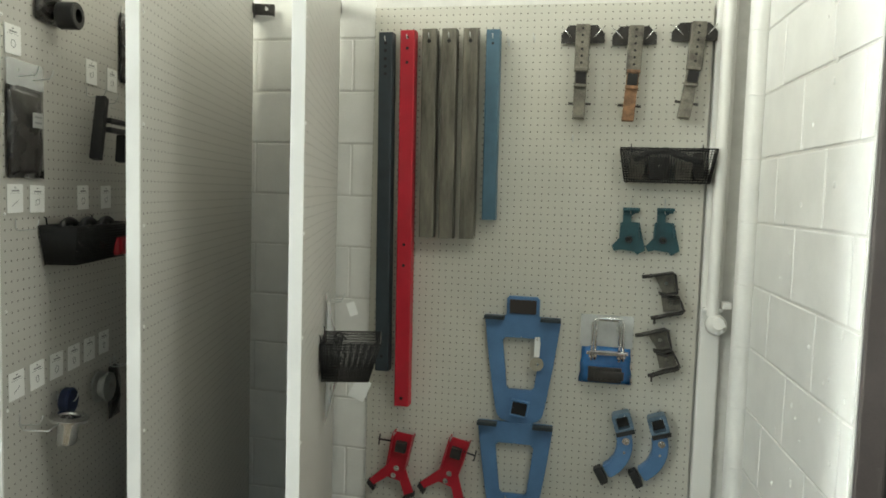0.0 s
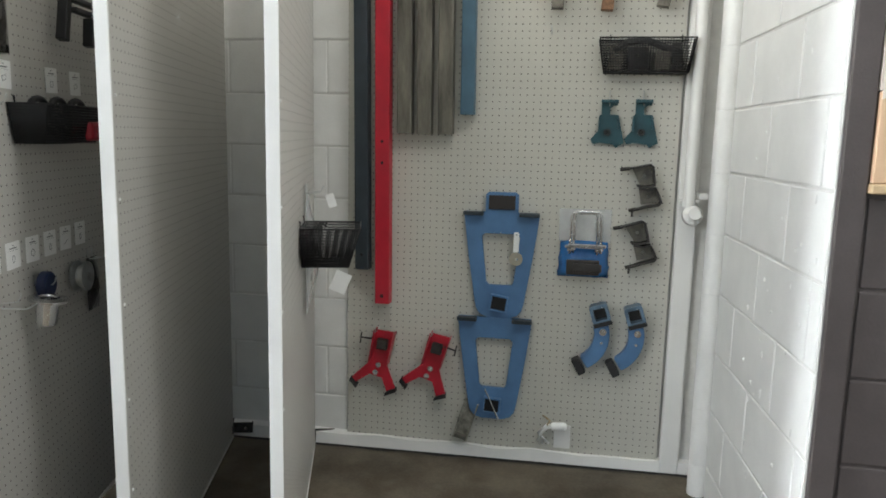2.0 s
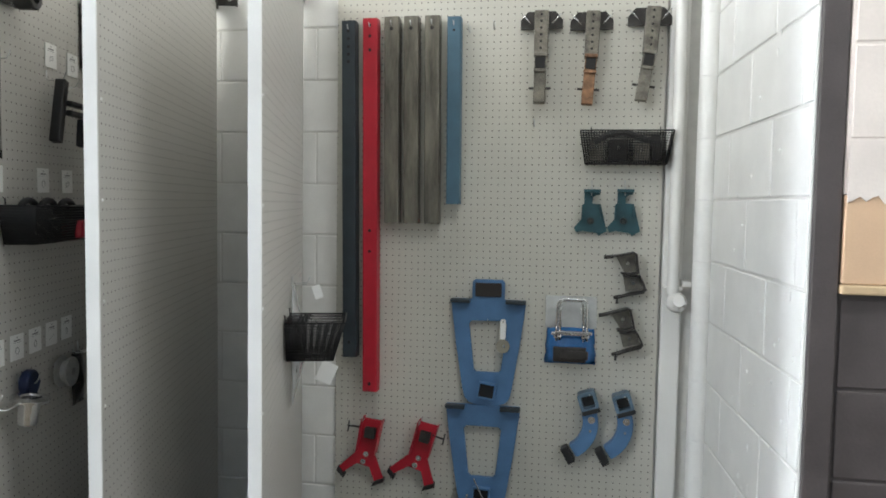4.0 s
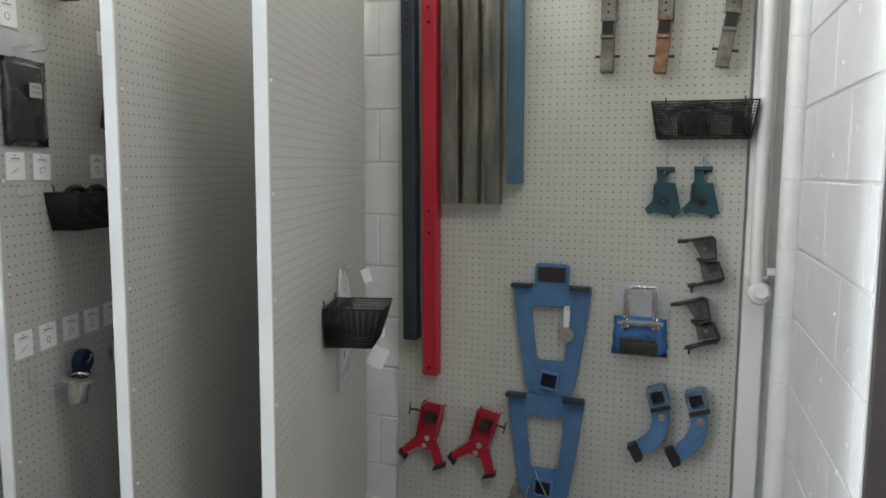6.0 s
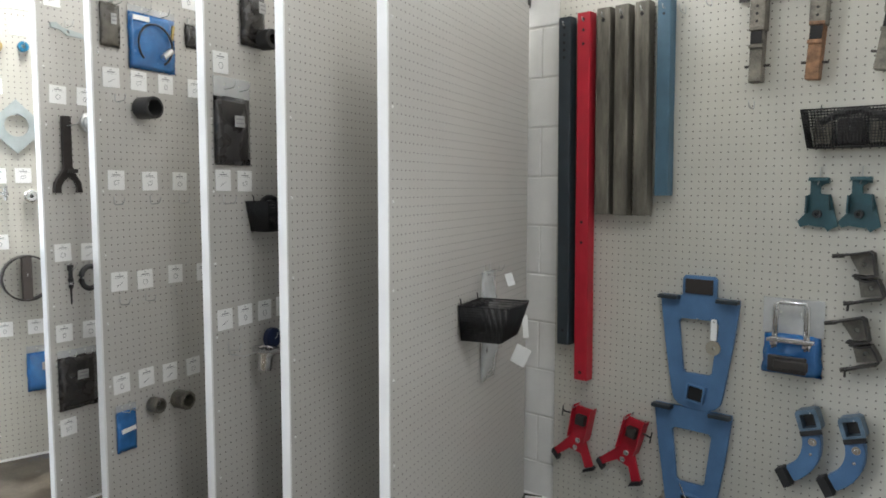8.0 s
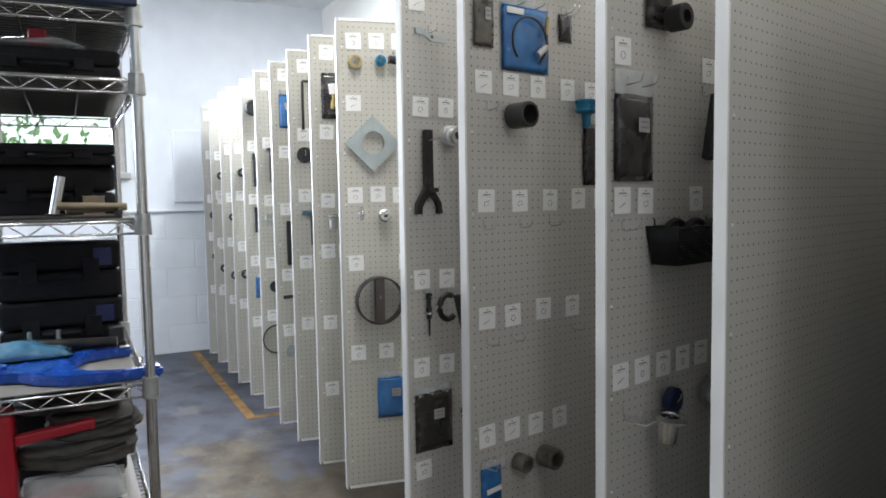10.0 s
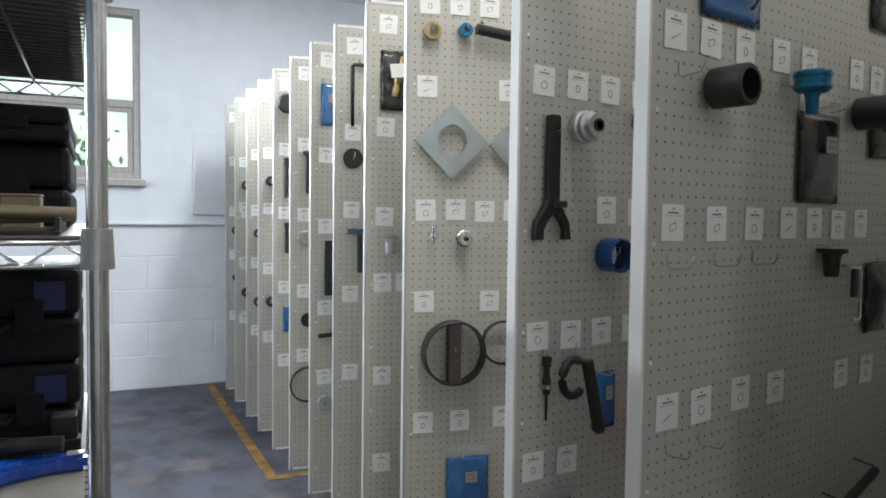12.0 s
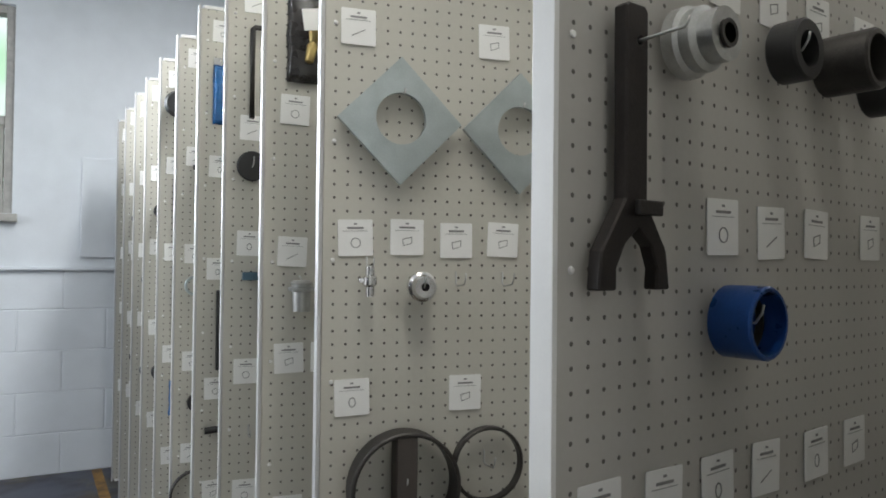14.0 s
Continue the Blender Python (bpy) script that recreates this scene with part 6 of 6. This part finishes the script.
part("pouch", crumpled(bmesh.new(), 0.24, 0.16, 0.05, 33), mat("pale_blue_plastic", (0.10, 0.26, 0.40), rough=0.2, vary=0.3, bump=0.6, fine=45, coat=0.5), sb)
bm = bmesh.new()
rod(bm, (-2.000, -0.05, S3 + 0.05), (-1.950, 0.21, S3 + 0.045), 0.013, 12)
rod(bm, (-1.980, -0.08, S3 + 0.016), (-1.960, 0.19, S3 + 0.014), 0.011, 12)
tagged(part("long_bolts", bm, GUN, None), "long dark steel bolts lying on the shelf", "bolts")
# dark bar with two studs before the cases
ba = thing("clamp_bar", pose(-2.03, 0.07, S3), "dark steel clamp bar with two bright studs", "clamp bar")
part("bar", boxes((-0.018, 0.018, -0.16, 0.165, 0.0, 0.034), bevel=0.003), GUN, ba)
for y_ in (-0.075, -0.005):
    bm = bmesh.new()
    lathe(bm, [(0, 0.034), (0.013, 0.034), (0.013, 0.046), (0.006, 0.048), (0.006, 0.078), (0, 0.080)], Matrix.Translation((0, y_, 0)), 12)
    part("stud", bm, STEEL, ba)
part("end_block", boxes((-0.022, 0.022, 0.120, 0.160, 0.0345, 0.075), bevel=0.003), BLACK, ba)
# shelf with canvas, plastic box, clear bag and red tool
for k, (x_, y_, z_, sx, sy, sz, sd) in enumerate(((-1.790, 0.10, 0.17, 0.22, 0.26, 0.07, 1), (-1.780, 0.14, 0.235, 0.20, 0.20, 0.06, 2), (-1.810, 0.09, 0.29, 0.20, 0.24, 0.045, 3))):
    ob = thing("canvas_roll", pose(x_, y_, S2 + z_), "folded dark grey canvas tool bag", "tool bag", "folded tool bags")
    bm = bmesh.new()
    bmesh.ops.create_icosphere(bm, subdivisions=4, radius=0.5)
    for v in bm.verts:
        c = v.co
        f_ = 1 + 0.20 * noise.noise(c * 4 + Vector((sd * 3.1, 0, 0))) + 0.07 * noise.noise(c * 13 + Vector((sd, 2, 0)))
        sq = (abs(c.x * 2) ** 4 + abs(c.y * 2) ** 4 + abs(c.z * 2) ** 4) ** -0.25
        v.co = Vector((c.x * sx, c.y * sy, c.z * sz)) * f_ * sq
    for f_ in bm.faces:
        f_.smooth = True
    part("canvas", bm, STRAP, ob)
    bm = bmesh.new()
    wire(bm, [(sx * 0.40, -sy * 0.5, sz * 0.3), (sx * 0.54, -sy * 0.1, sz * 0.1), (sx * 0.52, sy * 0.4, sz * 0.35)], 0.006)
    part("strap", bm, BLACK, ob)
gbx = thing("grey_organiser", pose(-1.770, 0.07, S2), "grey plastic parts organiser", "organiser box")
part("tray", boxes((-0.12, 0.10, -0.10, 0.12, 0, 0.045), bevel=0.006), mat("grey_plastic", (0.09, 0.10, 0.11), rough=0.5), gbx)
part("lid", boxes((-0.12, 0.10, -0.10, 0.12, 0.047, 0.075), bevel=0.006), bpy.data.materials["grey_plastic"], gbx)
for k in range(3):
    part("latch", boxes((0.101, 0.108, -0.08 + 0.07 * k, -0.035 + 0.07 * k, 0.03, 0.072), bevel=0.002), CHIP, gbx)
cbg = thing("clear_bag", pose(-1.670, 0.09, S2 + 0.10, -60, 0, 90), "crumpled clear plastic bag of small parts", "plastic bag")
part("pouch", crumpled(bmesh.new(), 0.22, 0.10, 0.05, 35), CLEAR, cbg)
rt = thing("red_tool", pose(-1.710, -0.06, S2), "red painted tool with a long arm", "tool")
part("body", boxes((-0.06, 0.05, -0.03, 0.03, 0.0, 0.30), bevel=0.015), RED, rt)
part("arm", box(bmesh.new(), -0.015, 0.015, 0.0, 0.17, -0.012, 0.012, bevel=0.005, m=pose(0.03, 0.03, 0.235, 6, 0, 0)), RED, rt)
part("arm", box(bmesh.new(), -0.015, 0.015, 0.0, 0.17, -0.012, 0.012, bevel=0.005, m=pose(0.04, 0.03, 0.085, 4, 0, 0)), RED, rt)
# C clamps on the lowest shelf
for k in range(4):
    cc = thing("c_clamp", pose(-1.710 - 0.03 * k, 0.17 - 0.075 * k, S1 + 0.004, 0, 0, 90 + 6 * k), "dark cast iron C clamp standing on the shelf", "C clamp", "C clamps")
    bm = bmesh.new()
    wire(bm, [(0.03, 0, 0.012), (-0.05, 0, 0.012), (-0.065, 0, 0.03), (-0.065, 0, 0.19), (-0.05, 0, 0.21), (0.03, 0, 0.21)], 0.012, seg=8)
    part("frame", bm, GUN, cc)
    bm = bmesh.new()
    rod(bm, (0.02, 0, 0.06), (0.02, 0, 0.275), 0.006, 10)
    part("screw", bm, STEEL, cc)
    bm = bmesh.new()
    rod(bm, (-0.015, 0, 0.268), (0.055, 0, 0.268), 0.004, 8)
    part("t_handle", bm, STEEL, cc)
ob = thing("parts_crate", pose(-2.200, 0.08, S1), "dark plastic parts crate", "crate")
part("bin", boxes((-0.22, 0.20, -0.15, 0.15, 0.0, 0.20), bevel=0.01), CASE, ob)
part("rim", boxes((-0.23, 0.21, -0.16, 0.16, 0.202, 0.222), bevel=0.005), CASE, ob)

case(-2.490, -2.030, -0.085, 0.225, S2, 0.14, CASE, "scuffed black tool case on the lower shelf")
case(-2.470, -2.050, -0.085, 0.215, S2 + 0.142, 0.13, CASE, "scuffed black tool case stacked on the lower shelf")
case(-2.450, -1.910, -0.085, 0.225, S4 + 0.137, 0.055, CASE, "black tool case stacked high on the rack")

# ---- added ceiling lights, out of view ----
for x_, y_, watts, tint in FILL_LAMPS:
    cl_ = thing("ceiling_light", pose(x_, y_, 3.30), "added white fluorescent strip light, out of view on the ceiling", "ceiling light", "ceiling strip lights")
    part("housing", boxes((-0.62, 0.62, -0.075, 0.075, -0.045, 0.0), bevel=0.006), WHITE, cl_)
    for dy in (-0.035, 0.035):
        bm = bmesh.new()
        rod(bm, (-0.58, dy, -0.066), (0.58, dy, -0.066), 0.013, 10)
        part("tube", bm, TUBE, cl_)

# ---- outside the window ----
gr = tagged(part("ground", boxes((-60, -7.35, -40, 40, -0.6, -0.3)), GROUND), "grass lawn outside the window", "ground", kind="structure")
gr2 = tagged(part("pavement", boxes((-7.3, 20, -40, -3.45, -0.6, -0.05)), mat("asphalt", (0.06, 0.06, 0.06), rough=0.9, vary=0.2, scale=3)), "asphalt yard outside the added doorway", "pavement", kind="structure")


def tree(x, y, h, seed):
    rnd = random.Random(seed)
    ob = thing("tree", pose(x, y, -0.3), "leafy green tree outside the window", "tree", "trees outside")
    bm = bmesh.new()
    rod(bm, (0, 0, 0), (0.1, 0.05, h * 0.55), 0.16, 10, 0.09)
    tips = []
    for k in range(9):
        a, zz = k * 2.4, h * (0.30 + 0.05 * k)
        e = Vector((math.cos(a) * h * 0.28, math.sin(a) * h * 0.28, zz + h * 0.20))
        rod(bm, (0.05, 0.03, zz), e, 0.05, 6, 0.015)
        tips.append(e)
    tips.append(Vector((0.1, 0.05, h * 0.95)))
    part("trunk", bm, BARK, ob)
    bm = bmesh.new()
    for e in tips:
        for _ in range(150):
            c = e + Vector((rnd.gauss(0, 0.55), rnd.gauss(0, 0.55), rnd.gauss(0, 0.45)))
            q = Euler((rnd.uniform(0, 6), rnd.uniform(0, 6), rnd.uniform(0, 6))).to_matrix()
            w = rnd.uniform(0.06, 0.13)
            vs = [bm.verts.new(c + q @ Vector(p)) for p in ((-w, 0, 0), (0, -w * 0.5, 0.01), (w, 0, 0), (0, w * 0.5, 0.01))]
            bm.faces.new(vs)
    part("crown", bm, LEAF, ob)


tree(-13.5, -0.9, 2.6, 5)
tree(-14.0, 2.6, 2.8, 6)
tree(-14.0, -2.9, 3.4, 7)

bd = bmesh.new()
box(bd, -16.2, -16.0, -9, 12, -1, 9)
BACK = bpy.data.materials.new("bright_sky_backdrop")
BACK.use_nodes = True
bt = BACK.node_tree
bn, br_ = bt.nodes.new("ShaderNodeTexNoise"), bt.nodes.new("ShaderNodeValToRGB")
bn.inputs["Scale"].default_value, bn.inputs["Detail"].default_value = 1.1, 8
bco = bt.nodes.new("ShaderNodeTexCoord")
bt.links.new(bco.outputs["Object"], bn.inputs["Vector"])
br_.color_ramp.elements[0].position, br_.color_ramp.elements[1].position = 0.42, 0.60
br_.color_ramp.elements[0].color, br_.color_ramp.elements[1].color = (0.42, 0.80, 0.46, 1), (0.88, 0.98, 1.0, 1)
bt.links.new(bn.outputs[0], br_.inputs[0])
bt.links.new(br_.outputs[0], bt.nodes["Principled BSDF"].inputs["Emission Color"])
bt.nodes["Principled BSDF"].inputs["Emission Strength"].default_value = 1.9
tagged(part("backdrop", bd, BACK), "bright hazy sky beyond the trees", "backdrop", kind="structure")

# ---- wall blocks last ----
blocks(wall_n, (-1.40, YB, 0), (1, 0, 0), (0, 1, 0), 0.70, 3.33, BLOCK, 0.406, 0.2035, z0=0.02)
blocks(wall_r, (R0.x, R0.y, 0), (dv.x, dv.y, 0), (nrm_in.x, nrm_in.y, 0), L - 0.004, 3.33, BLOCK, 0.406, 0.2085, z0=-0.06)
blocks(wall_w, (-6.95, YL, 0), (0, -1, 0), (-1, 0, 0), 3.4, 1.335, BLUEWALL, 0.52, 0.2675, z0=0.0)
blocks(wall_br, (0.796, 1.545, 0), (1, 0, 0), (0, 1, 0), 1.0, 1.186, BROWN, 0.406, 0.2035, z0=-0.04)
blocks(wall_br, (0.796, 1.531, 0), (1, 0, 0), (0, 1, 0), 1.0, 3.30, PINK, 0.406, 0.2035, z0=1.523)

# thick drips of paint on the block wall
drip = bmesh.new()
bmesh.ops.create_icosphere(drip, subdivisions=2, radius=1.0)
for v in drip.verts:
    v.co *= 1 + 0.25 * noise.noise(v.co * 2.0)
dm = bpy.data.meshes.new("paint_drip")
drip.to_mesh(dm)
drip.free()
dm.materials.append(BULL)
for _ in range(46):
    u, zz = random.uniform(0.30, 0.84), random.uniform(0.15, 2.2)
    c = R0 + dv * u
    ob = new("paint_drip", dm)
    ob.parent = wall_r
    w = random.uniform(0.002, 0.0065)
    ob.matrix_basis = Matrix.Translation((c.x - 0.004, c.y, zz)) @ Matrix.Diagonal((0.0035, w, w * random.uniform(1.0, 2.6), 1))
